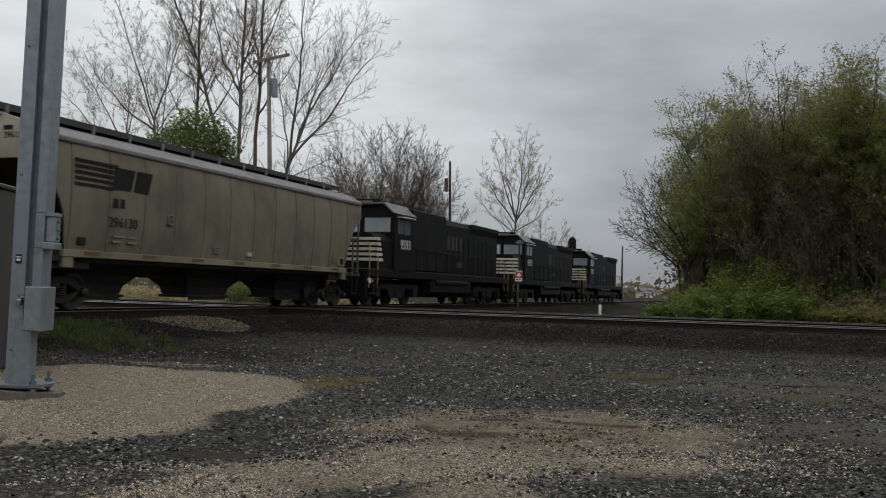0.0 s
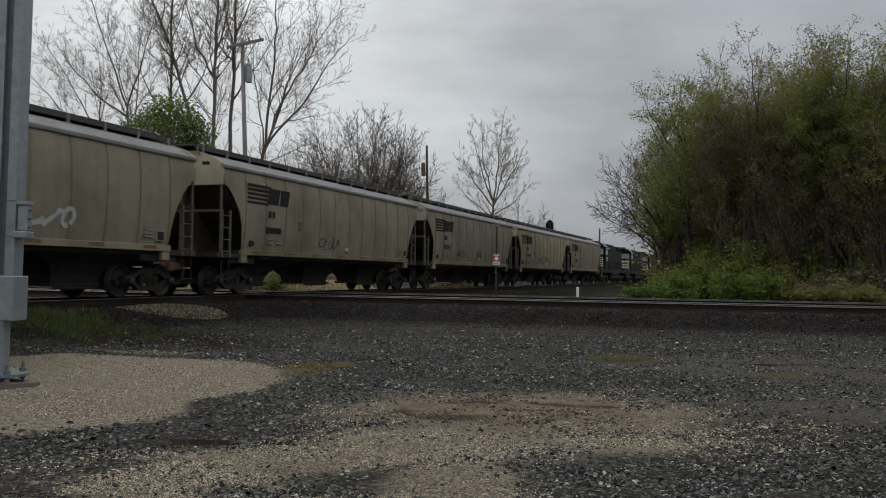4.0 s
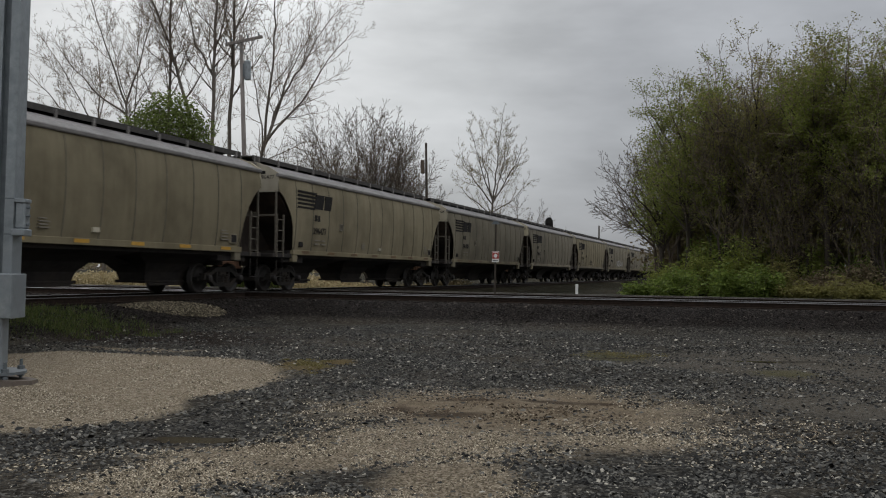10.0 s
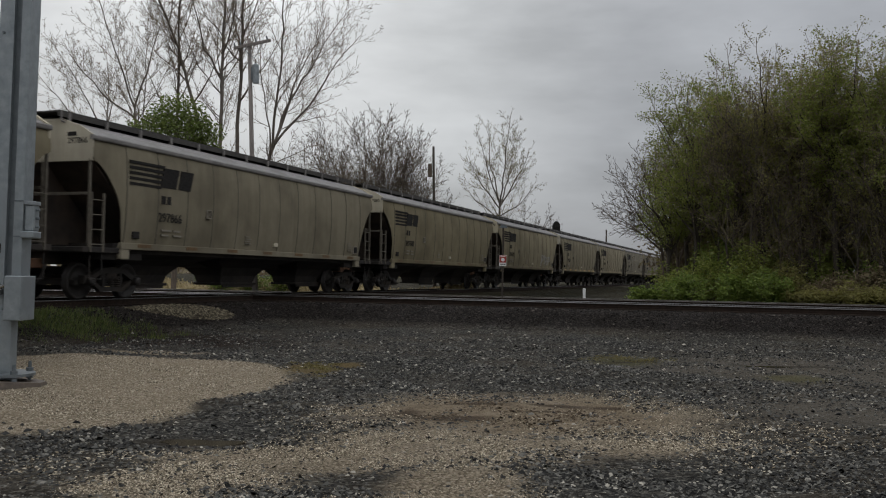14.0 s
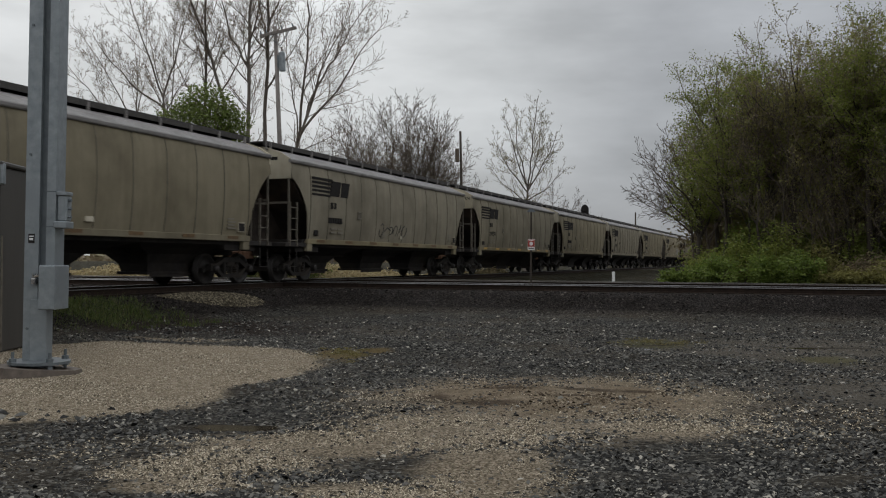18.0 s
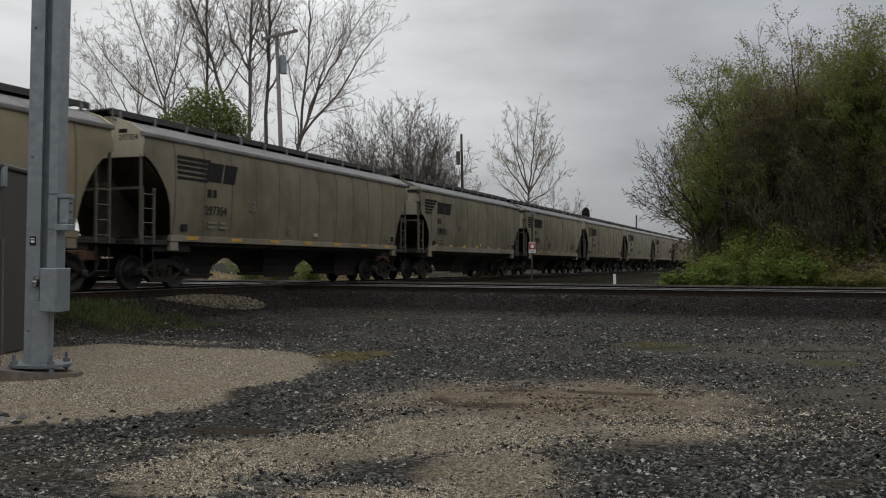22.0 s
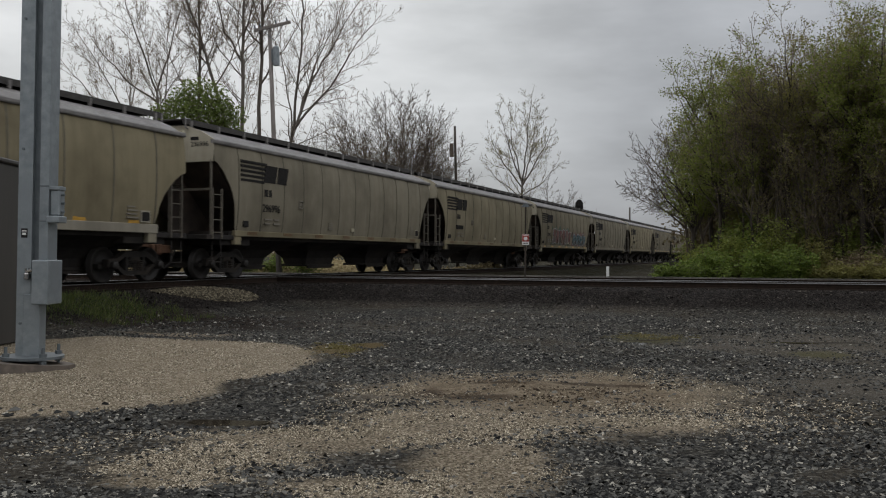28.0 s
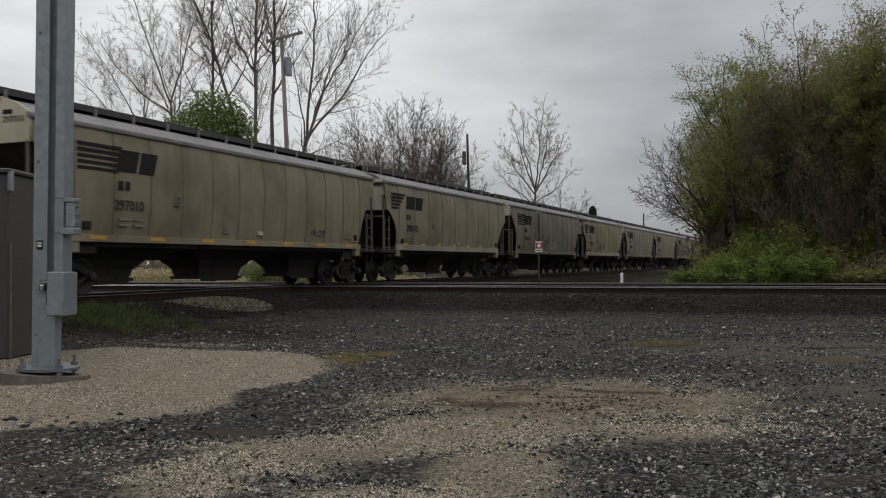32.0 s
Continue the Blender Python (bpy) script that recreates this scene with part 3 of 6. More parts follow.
# ------------------------------------------------------------------ tracks
def rail_shape(length):
    s = Shape()
    prof = [(-0.07, -0.17), (0.07, -0.17), (0.07, -0.155), (0.012, -0.135), (0.012, -0.04), (0.036, -0.03), (0.036, -0.004), (-0.036, -0.004), (-0.036, -0.03), (-0.012, -0.04), (-0.012, -0.135), (-0.07, -0.155)]
    return s.prism(prof, "x", 0, length)


def head_shape(length):
    prof = [(-0.036, -0.004), (0.036, -0.004), (0.034, 0.006), (0.020, 0.011), (-0.020, 0.011), (-0.034, 0.006)]
    return Shape().prism(prof, "x", 0, length)


def build_track(label, m, start, length, lo, hi, top, tie_mesh):
    tr = thing("railway_track", m, label, "railway track")
    tr["kind"] = "structure"
    for y in (-GAUGE, GAUGE):
        r = part("rail", rail_shape(length), M["rail_side"], tr, "rusty steel rail", at=pose(start, y, RAIL_Z - 0.011))
        part("rail_head", head_shape(length), M[top], r, "bright worn running surface")
    x = lo
    while x < hi:
        part("tie", tie_mesh, None, tr, at=pose(x, random.uniform(-0.03, 0.03), RAIL_Z - 0.30, 0, 0, random.uniform(-1, 1)))
        x += 0.53
    return tr


TIE = Shape().box(-0.115, 0.115, -1.3, 1.3, 0.0, 0.115, 0.012).mesh("tie", M["tie"])
m_train = Matrix.Translation(N_ * TRACK_OFF) @ pose(0, 0, 0, 0, 0, TRAIN_TURN)
build_track("straight railway track on dark ballast under the train", m_train, -60, 620, -8, 62, "rail_top", TIE)
for off, top, lab in ((MAIN_OFF[0], "rail_top", "main line track with polished rails on dark ballast"), (MAIN_OFF[1], "rail_dull", "second main line track with dull rails")):
    build_track(lab, Matrix.Translation(F_ * off) @ pose(0, 0, 0, 0, 0, MAIN_TURN), -200, 400, -28, 32, top, TIE)


# ------------------------------------------------------------------ the train
def side_y(z):
    """Half width of the bulging body at a height over the rail."""
    pts = ((1.40, 1.50), (1.9, 1.575), (2.6, 1.61), (3.2, 1.60), (3.6, 1.57), (3.92, 1.50))
    return float(np.interp(z, [p[0] for p in pts], [p[1] for p in pts]))


def arch(u):
    """Lower edge of the side sheet, u metres in from the coupling line."""
    pts = ((0.62, 3.38), (0.75, 3.34), (1.0, 3.16), (1.28, 2.86), (1.5, 2.52), (1.68, 2.10), (1.76, 1.80), (1.78, 1.42))
    return float(np.interp(u, [p[0] for p in pts], [p[1] for p in pts]))


def side_sheet(length, y_sign, seams, drop):
    """The curved side sheet with its cut-away ends, bulging a little between the seams."""
    end = 0.62
    xs = list(np.linspace(end, 1.78, 9)) + list(np.linspace(1.80, length - 1.80, 44)) + list(np.linspace(length - 1.78, length - end, 9))
    cols = []
    for x in xs:
        u = min(x, length - x)
        lo = 1.42 + (arch(u) - 1.42) * drop
        if u >= 1.79:
            lo = 1.40
        zs = np.linspace(lo, 3.92, 9)
        d = min(abs(x - q) for q in seams)
        bulge = 0.018 * min(1.0, d / 0.3) if u > 1.9 else 0.0
        cols.append([(x, y_sign * (side_y(z) + bulge), z) for z in zs])
    s = Shape().loft(cols, closed=False, caps=False)
    inner = [[(x, y - y_sign * 0.03, z) for x, y, z in c] for c in cols]
    return s.loft(inner, closed=False, caps=False)


def ladder(x0, x1, y, z0, z1, rungs, r=0.018):
    s = Shape()
    for x in (x0, x1):
        s.box(x - 0.022, x + 0.022, y - 0.03, y + 0.03, z0, z1)
    for i in range(rungs):
        z = z0 + (z1 - z0) * (i + 0.5) / rungs
        s.tube((x0, y, z), (x1, y, z), r, n=6)
    return s


def truck_parts(parent, x, wheel_mesh, frame_mesh, bolster_mesh, cap_mesh, spring_mesh, axle_mesh):
    for y, turn in ((-1.02, 0), (1.02, 180)):
        f = part("side_frame", frame_mesh, None, parent, "near-black cast steel side frame", at=pose(x, y, 0, 0, 0, turn))
        for dx in (-0.86, 0.86):
            part("bearing_cap", cap_mesh, None, f, "round roller bearing cap", at=pose(dx, -0.1, 0.457))
        part("spring_nest", spring_mesh, None, f, "coil spring nest", at=pose(0, 0, 0.33))
    part("bolster", bolster_mesh, None, parent, at=pose(x, 0, 0))
    for dx in (-0.86, 0.86):
        a = part("axle", axle_mesh, None, parent, at=pose(x + dx, 0, 0.457))
        for y, turn in ((-GAUGE, 0), (GAUGE, 180)):
            part("wheel", wheel_mesh, None, a, "dark wheel with a bright tread", at=pose(0, y, 0, 0, 0, turn))


def wheel_shape(r=0.457):
    prof = ((0.04, -0.06), (0.12, -0.07), (0.20, -0.02), (r - 0.09, -0.02), (r - 0.07, -0.065), (r - 0.015, -0.065), (r, -0.05), (r + 0.002, 0.045), (r + 0.026, 0.055), (r + 0.022, 0.075), (r - 0.07, 0.075), (r - 0.09, 0.03), (0.2, 0.02), (0.12, 0.06), (0.04, 0.06))
    rings = []
    for i in range(22):
        a = 2 * math.pi * i / 22
        rings.append([(q * math.cos(a), y, q * math.sin(a)) for q, y in prof])
    rings.append(rings[0])
    return Shape().loft(rings, closed=True, caps=False)


WHEEL = wheel_shape().mesh("wheel", M["wheel"], True)
AXLE = Shape().tube((0, -1.0, 0), (0, 1.0, 0), 0.075, n=10).mesh("axle", M["truck"])
CAP = Shape().tube((0, -0.10, 0), (0, 0.08, 0), 0.105, 0.115, n=14).tube((0, -0.135, 0), (0, -0.10, 0), 0.06, 0.105, n=14).mesh("bearing_cap", M["wheel"])
SPRING = Shape()
for sx in (-0.22, 0.0, 0.22):
    for k_ in range(5):
        SPRING.tube((sx, -0.02, k_ * 0.055), (sx, -0.02, k_ * 0.055 + 0.035), 0.085, n=7)
SPRING = SPRING.mesh("spring_nest", M["truck"])
_o = [(-1.05, 0.40), (-1.02, 0.60), (-0.72, 0.62), (-0.36, 0.80), (0.36, 0.80), (0.72, 0.62), (1.02, 0.60), (1.05, 0.40), (0.70, 0.40), (0.42, 0.22), (-0.42, 0.22), (-0.70, 0.40)]
FRAME = Shape()
FRAME.prism(_o[:1] + _o[1:8] + [(0.78, 0.46), (0.40, 0.66), (-0.40, 0.66), (-0.78, 0.46)], "y", -0.09, 0.09)
FRAME.prism([(-0.78, 0.46), (-0.70, 0.38), (-0.42, 0.20), (0.42, 0.20), (0.70, 0.38), (0.78, 0.46), (0.70, 0.48), (0.40, 0.32), (-0.40, 0.32), (-0.70, 0.48)], "y", -0.08, 0.08)
FRAME.box(-0.36, -0.28, -0.08, 0.08, 0.28, 0.70).box(0.28, 0.36, -0.08, 0.08, 0.28, 0.70)
FRAME = FRAME.mesh("side_frame", M["truck"])
BOLSTER = Shape().box(-0.2, 0.2, -1.1, 1.1, 0.52, 0.82, 0.03).box(-0.16, 0.16, -0.4, 0.4, 0.82, 1.0).box(-1.2, 1.2, -0.05, 0.05, 0.55, 0.62)
BOLSTER = BOLSTER.box(-1.18, -1.05, -0.95, 0.95, 0.36, 0.48).box(1.05, 1.18, -0.95, 0.95, 0.36, 0.48).mesh("bolster", M["truck"])


def hopper_car(kind):
    """A three-bay covered hopper; x runs forward from its rear coupling line, z up from the rail."""
    L = 17.63 if kind == "a" else 16.26
    ns = 12 if kind == "a" else 9
    car = thing("covered_hopper", pose(0, 0, -50), "grey-beige covered hopper wagon with black stripes and a dark running board", "hopper wagon", "covered hoppers of the train")
    pitch = 1.27 if kind == "a" else 1.58
    seams = [L / 2 + (i - (ns - 1) / 2) * pitch for i in range(ns)]
    # body
    for sg, nm in ((-1, "side_sheet"), (1, "side_sheet")):
        sh = part(nm, side_sheet(L, sg, seams, 1.0 if kind == "a" else 0.76), M["paint"], car, "weathered grey-beige curved side sheet", smooth=True)
        if sg < 0:
            for q in seams:
                s = Shape()
                zs = np.linspace(1.44, 3.86, 9)
                lean = random.uniform(-0.025, 0.025)
                w = 0.016 if kind == "a" else 0.024
                cols = [[(q + dx + lean * math.sin((z - 1.4) * 1.2), -(side_y(z) + dy), z) for dx, dy in ((-w, 0.0), (-w * 0.6, 0.022), (w * 0.6, 0.022), (w, 0.0))] for z in zs]
                s.loft(cols, closed=False, caps=False)
                part("seam", s, M["seam"], sh, "grimy vertical weld seam")
    # roof: a low arch with rolled eaves
    prof = [(-1.48, 3.90), (-1.50, 3.93), (-1.50, 3.97), (-1.46, 4.01), (-1.15, 4.19), (-0.75, 4.35), (-0.35, 4.43), (0, 4.45)]
    prof = prof + [(-y, z) for y, z in reversed(prof[:-1])]
    rf = part("roof", Shape().prism(prof + [(1.3, 3.95), (-1.3, 3.95)], "x", 0.67, L - 0.67), M["roof"], car, "pale wet galvanised roof")
    for y in (-1.53, 1.53):
        part("eave", Shape().prism([(y - 0.035, 3.88), (y + 0.035, 3.88), (y + 0.05, 3.91), (y + 0.05, 3.97), (y + 0.03, 4.00), (y - 0.03, 4.00), (y - 0.05, 3.97), (y - 0.05, 3.91)], "x", 0.58, L - 0.58), M["chord"], rf, "rolled galvanised top chord")
    # one wide running board over the hatches, on short posts
    rb = part("running_board", Shape().box(0.42, L - 0.42, -0.66, 0.66, 4.55, 4.59, 0.008).box(0.42, L - 0.42, -0.68, -0.64, 4.45, 4.605).box(0.42, L - 0.42, 0.64, 0.68, 4.45, 4.605), M["grating"], car, "dark steel running board")
    n = 13
    for y in (-0.70, 0.70):
        for i in range(n):
            x = 0.75 + (L - 1.5) * i / (n - 1)
            part("post", Shape().box(x - 0.035, x + 0.035, y - 0.03, y + 0.03, 4.24, 4.56), M["chord"], rb)
    hx = Shape()
    hx.prism([(-0.33, 4.42), (0.33, 4.42), (0.33, 4.47), (0.16, 4.53), (-0.16, 4.53), (-0.33, 4.47)], "x", 0.9, L - 0.9)
    part("hatch_cover", hx, M["grating"], car, "long trough hatch cover")
    # ends
    for e in (0, 1):
        X = (lambda x: x) if e == 0 else (lambda x: L - x)
        bx = lambda a, b, *r, X=X: Shape().box(min(X(a), X(b)), max(X(a), X(b)), *r)
        if kind == "a":
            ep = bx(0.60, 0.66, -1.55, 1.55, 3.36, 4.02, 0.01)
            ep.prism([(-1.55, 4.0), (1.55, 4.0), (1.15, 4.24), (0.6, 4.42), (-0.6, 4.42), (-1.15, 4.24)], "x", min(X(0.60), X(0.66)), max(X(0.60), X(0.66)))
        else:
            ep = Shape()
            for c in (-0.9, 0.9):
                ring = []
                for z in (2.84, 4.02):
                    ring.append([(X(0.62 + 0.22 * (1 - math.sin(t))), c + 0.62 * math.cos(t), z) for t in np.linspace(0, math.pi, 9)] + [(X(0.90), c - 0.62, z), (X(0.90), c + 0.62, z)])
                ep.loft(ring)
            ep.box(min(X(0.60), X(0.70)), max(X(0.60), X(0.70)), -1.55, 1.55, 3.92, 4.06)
        # the panel's paleness stands in for light from the sky behind the train
        part("end_panel", ep, M["paint_light"], car, "upper end panel, paint lightened for the bright sky it faces")
        for j, w in enumerate((0.26, 0.62) if e or kind == "b" else (0.26,)):
            part("lettering_bar", bx(0.590, 0.604, -0.80 - w, -0.80, 3.98 - j * 0.17, 4.08 - j * 0.17), M["ink"], car, "small dark lettering bar")
        # the sheet's colour carries the shade of the open end as well as soot
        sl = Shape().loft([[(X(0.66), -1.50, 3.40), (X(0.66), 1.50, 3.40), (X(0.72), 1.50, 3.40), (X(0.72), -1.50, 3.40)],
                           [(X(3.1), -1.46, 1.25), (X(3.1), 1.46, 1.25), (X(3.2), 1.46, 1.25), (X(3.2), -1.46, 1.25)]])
        part("slope_sheet", sl, M["slope"], car, "sloping end sheet, soot and shade both in its dark colour")
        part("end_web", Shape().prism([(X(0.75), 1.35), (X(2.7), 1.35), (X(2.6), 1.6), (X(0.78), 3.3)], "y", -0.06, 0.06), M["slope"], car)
        part("board_bracket", Shape().path([(X(0.72), -0.70, 4.30), (X(0.48), -0.70, 4.34), (X(0.48), -0.70, 4.60)], 0.022), M["chord"], car, "pale bracket under the running board's end")
        part("end_platform", bx(0.42, 1.9, -1.50, 1.50, 1.16, 1.30, 0.015), M["under"], car, "near-black end platform")
        part("brake_wheel" if e else "cross_bar", bx(0.60, 0.66, -1.45, 1.45, 2.55, 2.62), M["rung"], car)
        for y in (-1.47, -0.05, 1.47):
            part("corner_post", bx(0.60, 0.66, y - 0.03, y + 0.03, 1.28, 3.42, 0.006), M["rung"], car, "upright end post")
        part("side_ladder", ladder(min(X(0.66), X(1.10)), max(X(0.66), X(1.10)), -1.50, 1.18, 2.62, 4, 0.016), M["rung"], car, "steel ladder on the corner")
        part("sill_step", Shape().path([(X(0.66), -1.50, 1.10), (X(0.66), -1.50, 0.52), (X(1.08), -1.50, 0.52), (X(1.08), -1.50, 1.10)], 0.016), M["under"], car)
        part("side_bracket", bx(1.72, 2.05, -1.55, -1.40, 1.02, 1.42, 0.02), M["paint"], car, "jacking pad under the sill")
        cp = Shape().box(min(X(0.14), X(0.75)), max(X(0.14), X(0.75)), -0.11, 0.11, 0.76, 1.0, 0.02)
        cp.box(min(X(0.0), X(0.24)), max(X(0.0), X(0.24)), -0.17, 0.15, 0.72, 1.04, 0.05)
        part("coupler", cp, M["rust"], car, "rusty knuckle coupler")
        part("air_hose", Shape().path([(X(0.5), -0.35, 0.85), (X(0.3), -0.35, 0.5), (X(0.06), -0.30, 0.32)], 0.025), M["under"], car)
        # added filler: keeps the bright road from showing between truck and body
        part("body_bolster", bx(1.2, 2.75, -1.38, 1.38, 1.0, 1.17, 0.01), M["under"], car, "near-black body bolster that fills the gap over the truck")
        truck_parts(car, X(1.98), WHEEL, FRAME, BOLSTER, CAP, SPRING, AXLE)
    # side sills
    for y in (-1.52, 1.52):
        part("side_sill", Shape().box(1.70, L - 1.70, y - 0.05, y + 0.05, 1.27, 1.44 if kind == "a" else 1.50, 0.012), M["paint" if kind == "a" else "sill_pale"], car, "long side sill")
    part("centre_sill", Shape().box(0.6, L - 0.6, -0.18, 0.18, 0.86, 1.24), M["under"], car)
    # bays
    for i in (-1, 0, 1):
        c = L / 2 + i * (4.85 if kind == "a" else 4.4)
        w = 2.42 if kind == "a" else 2.22
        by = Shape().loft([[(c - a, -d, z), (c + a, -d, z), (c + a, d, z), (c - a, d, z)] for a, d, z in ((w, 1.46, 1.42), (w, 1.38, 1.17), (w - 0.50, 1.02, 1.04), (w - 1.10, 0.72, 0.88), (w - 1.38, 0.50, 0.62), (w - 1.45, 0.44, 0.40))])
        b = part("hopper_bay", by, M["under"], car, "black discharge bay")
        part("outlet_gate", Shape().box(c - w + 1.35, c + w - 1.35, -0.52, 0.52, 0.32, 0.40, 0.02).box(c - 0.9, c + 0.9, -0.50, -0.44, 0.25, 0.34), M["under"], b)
    # markings
    stripes = 5
    y = -(side_y(3.2) + 0.026)
    x0 = 1.90 if kind == "a" else 1.12
    for i in range(stripes):
        z = 3.545 - i * 0.138
        wd = (1.42 - 0.03 * i) if kind == "a" else (1.30 - 0.17 * i)
        s = Shape().prism([(x0, z), (x0 + wd, z), (x0 + wd - 0.03, z - 0.076), (x0, z - 0.076)], "y", y - 0.004, y + 0.03)
        part("stripe", s, M["ink"], car, "black painted stripe")
    lx = 3.20 if kind == "a" else 2.52
    for dx, w in (((0.0, 0.72), (0.76, 0.62)) if kind == "a" else ((0.0, 0.92), (0.97, 0.74))):
        s = Shape().prism([(lx + dx - 0.06, 2.96), (lx + dx + 0.08, 3.49), (lx + dx + w + 0.02, 3.49), (lx + dx + w - 0.12, 2.96)], "y", y - 0.005, y + 0.03)
        part("emblem_block", s, M["ink"], car, "plain black emblem block")
    for dx, w in ((0.0, 0.17), (0.23, 0.17)):
        part("emblem_block", Shape().box(lx + dx, lx + dx + w, y - 0.004, y + 0.04, 2.52, 2.74), M["ink"], car, "small black lettering bar")
    for row, ws in enumerate(((0.42, 0.30), (0.30, 0.36))):
        for j, w in enumerate(ws):
            part("data_bar", Shape().box(lx + 0.05 + j * 0.52, lx + 0.05 + j * 0.52 + w, -1.605, -1.56, 1.80 - row * 0.13, 1.85 - row * 0.13), M["faint"], car, "faded stencil line")
    for j in range(4):
        part("data_bar", Shape().box(7.4, 7.4 + (0.34, 0.3, 0.36, 0.26)[j], -1.598, -1.54, 1.62 + j * 0.07, 1.65 + j * 0.07), M["faint"], car)
        part("data_bar", Shape().box(L - 2.9, L - 2.9 + (0.44, 0.36, 0.40, 0.3)[j], -1.598, -1.54, 1.62 + j * 0.09, 1.66 + j * 0.09), M["faint"], car)
    part("data_plate", Shape().box(5.25, 5.47, -1.672, -1.60, 2.26, 2.29).box(5.25, 5.47, -1.672, -1.60, 2.49, 2.52).box(5.25, 5.28, -1.672, -1.60, 2.29, 2.49).box(5.44, 5.47, -1.672, -1.60, 2.29, 2.49).box(5.34, 5.38, -1.672, -1.60, 2.34, 2.44), M["faint"], car, "faint square stencil")
    ph = part("placard_holder", Shape().box(L - 2.39, L - 2.03, -1.596, -1.53, 1.53, 1.83, 0.006), M["sill_pale"], car, "square placard holder with a pale rim")
    part("placard", Shape().box(L - 2.35, L - 2.07, -1.603, -1.59, 1.565, 1.795), M["ink"], ph, "dark placard face")
    part("placard_holder", Shape().box(2.10, 2.36, -1.60, -1.50, 1.56, 1.74, 0.01), M["ink"], car, "small dark placard holder")
    part("consolidated_plate", Shape().box(L * 0.52, L * 0.52 + 0.24, -1.598, -1.54, 1.60, 1.72), M["paint_light"], car, "small pale data plate")
    n = 7
    for i in range(n):
        x = 2.6 + (L - 5.2) * i / (n - 1)
        if kind == "a":
            part("reflector", Shape().box(x - 0.26, x + 0.26, -1.578, -1.565, 1.33, 1.42), M["reflector_dull"], car, "dull amber reflective strip")
        else:
            part("reflector", Shape().box(x - 0.20, x + 0.20, -1.545, -1.50, 1.50, 1.62), M["yellow"], car, "yellow reflective strip")
    return car, L


def locomotive():
    """A heavy six-axle road locomotive running long hood first; x forward from its rear coupling line."""
    L = 20.6
    lo = thing("locomotive", pose(0, 0, -50), "black diesel locomotive with cream nose stripes and amber handrails", "locomotive", "locomotives of the train")
    part("frame", Shape().box(0.5, L - 0.5, -1.50, 1.50, 1.18, 1.52, 0.03), M["loco"], lo, "black deck and side sill")
    part("fuel_tank", Shape().prism([(-1.45, 1.15), (1.45, 1.15), (1.45, 0.62), (1.1, 0.36), (-1.1, 0.36), (-1.45, 0.62)], "x", 7.4, 13.2), M["loco"], lo, "black fuel tank")
    part("air_reservoir", Shape().tube((8.0, -1.42, 1.08), (12.6, -1.42, 1.08), 0.14, n=10), M["loco"], lo)
    # short hood and nose
    ns = Shape().prism([(-1.42, 1.5), (1.42, 1.5), (1.42, 2.72), (1.10, 3.0), (-1.10, 3.0), (-1.42, 2.72)], "x", 1.35, 3.0)
    nose = part("nose", ns, M["loco"], lo, "short black nose hood")
    for i in range(5):
        z = 1.84 + i * 0.21
        part("nose_stripe", Shape().box(1.335, 1.36, -1.40, 1.40, z, z + 0.115), M["stripe"], nose, "cream painted stripe")
        part("nose_stripe", Shape().box(1.34, 2.0 - 0.08 * i, -1.435, -1.415, z, z + 0.115), M["stripe"], nose, "cream painted stripe")
    # cab
    cb = Shape().loft([[(x, y, z) for y, z in ((-1.52, 1.5), (1.52, 1.5), (1.52, 3.9), (1.05, 4.32), (-1.05, 4.32), (-1.52, 3.9))] for x in (2.95, 5.1)])
    cab = part("cab", cb, M["loco"], lo, "wide black crew cab")
    part("cab_roof", Shape().prism([(-1.56, 3.90), (-1.06, 4.36), (1.06, 4.36), (1.56, 3.90), (1.50, 3.88), (1.02, 4.30), (-1.02, 4.30), (-1.50, 3.88)], "x", 2.75, 5.25), M["roof"], cab, "pale weathered cab roof")
    for y0, y1 in ((-1.30, -0.12), (0.12, 1.30)):
        w = part("windshield", Shape().box(2.90, 2.96, y0, y1, 3.10, 3.72, 0.015), M["glass_pale"], cab, "windshield with the sky's reflection painted pale")
        part("window_frame", Shape().box(2.88, 2.95, y0 - 0.06, y1 + 0.06, 3.72, 3.80).box(2.88, 2.95, y0 - 0.06, y1 + 0.06, 3.02, 3.10), M["loco"], w)
    part("number_board", Shape().box(2.80, 3.10, -0.80, 0.80, 4.20, 4.52, 0.03), M["loco_roof"], cab, "dark number board over the windshield")
    part("lettering_bar", Shape().box(2.785, 2.802, -0.5, 0.5, 4.28, 4.43), M["faint"], cab, "pale number bar")
    for x0, x1 in ((3.25, 3.85), (3.95, 4.55)):
        part("side_window", Shape().box(x0, x1, -1.545, -1.50, 3.05, 3.68, 0.02), M["glass"], cab, "dark cab side window")
    part("sunshade", Shape().box(3.2, 4.6, -1.78, -1.52, 3.74, 3.78), M["white"], cab, "pale sunshade over the window")
    # long hood
    hd = part("long_hood", Shape().prism([(-0.92, 1.5), (0.92, 1.5), (0.92, 4.0), (0.74, 4.28), (-0.74, 4.28), (-0.92, 4.0)], "x", 5.1, L - 1.2), M["loco"], lo, "long black engine hood")
    for i in range(17):
        x = 5.4 + i * 0.8
        part("hood_door", Shape().box(x, x + 0.72, -0.945, -0.91, 1.62, 3.45, 0.01), M["loco"], hd)
    part("dynamic_brake_box", Shape().box(5.12, 9.4, -1.42, 1.42, 1.55, 4.27, 0.05), M["loco_roof"], hd, "wide dark equipment box behind the cab")
    part("exhaust_stack", Shape().box(10.2, 11.0, -0.28, 0.28, 4.2, 4.56, 0.03), M["loco_roof"], hd)
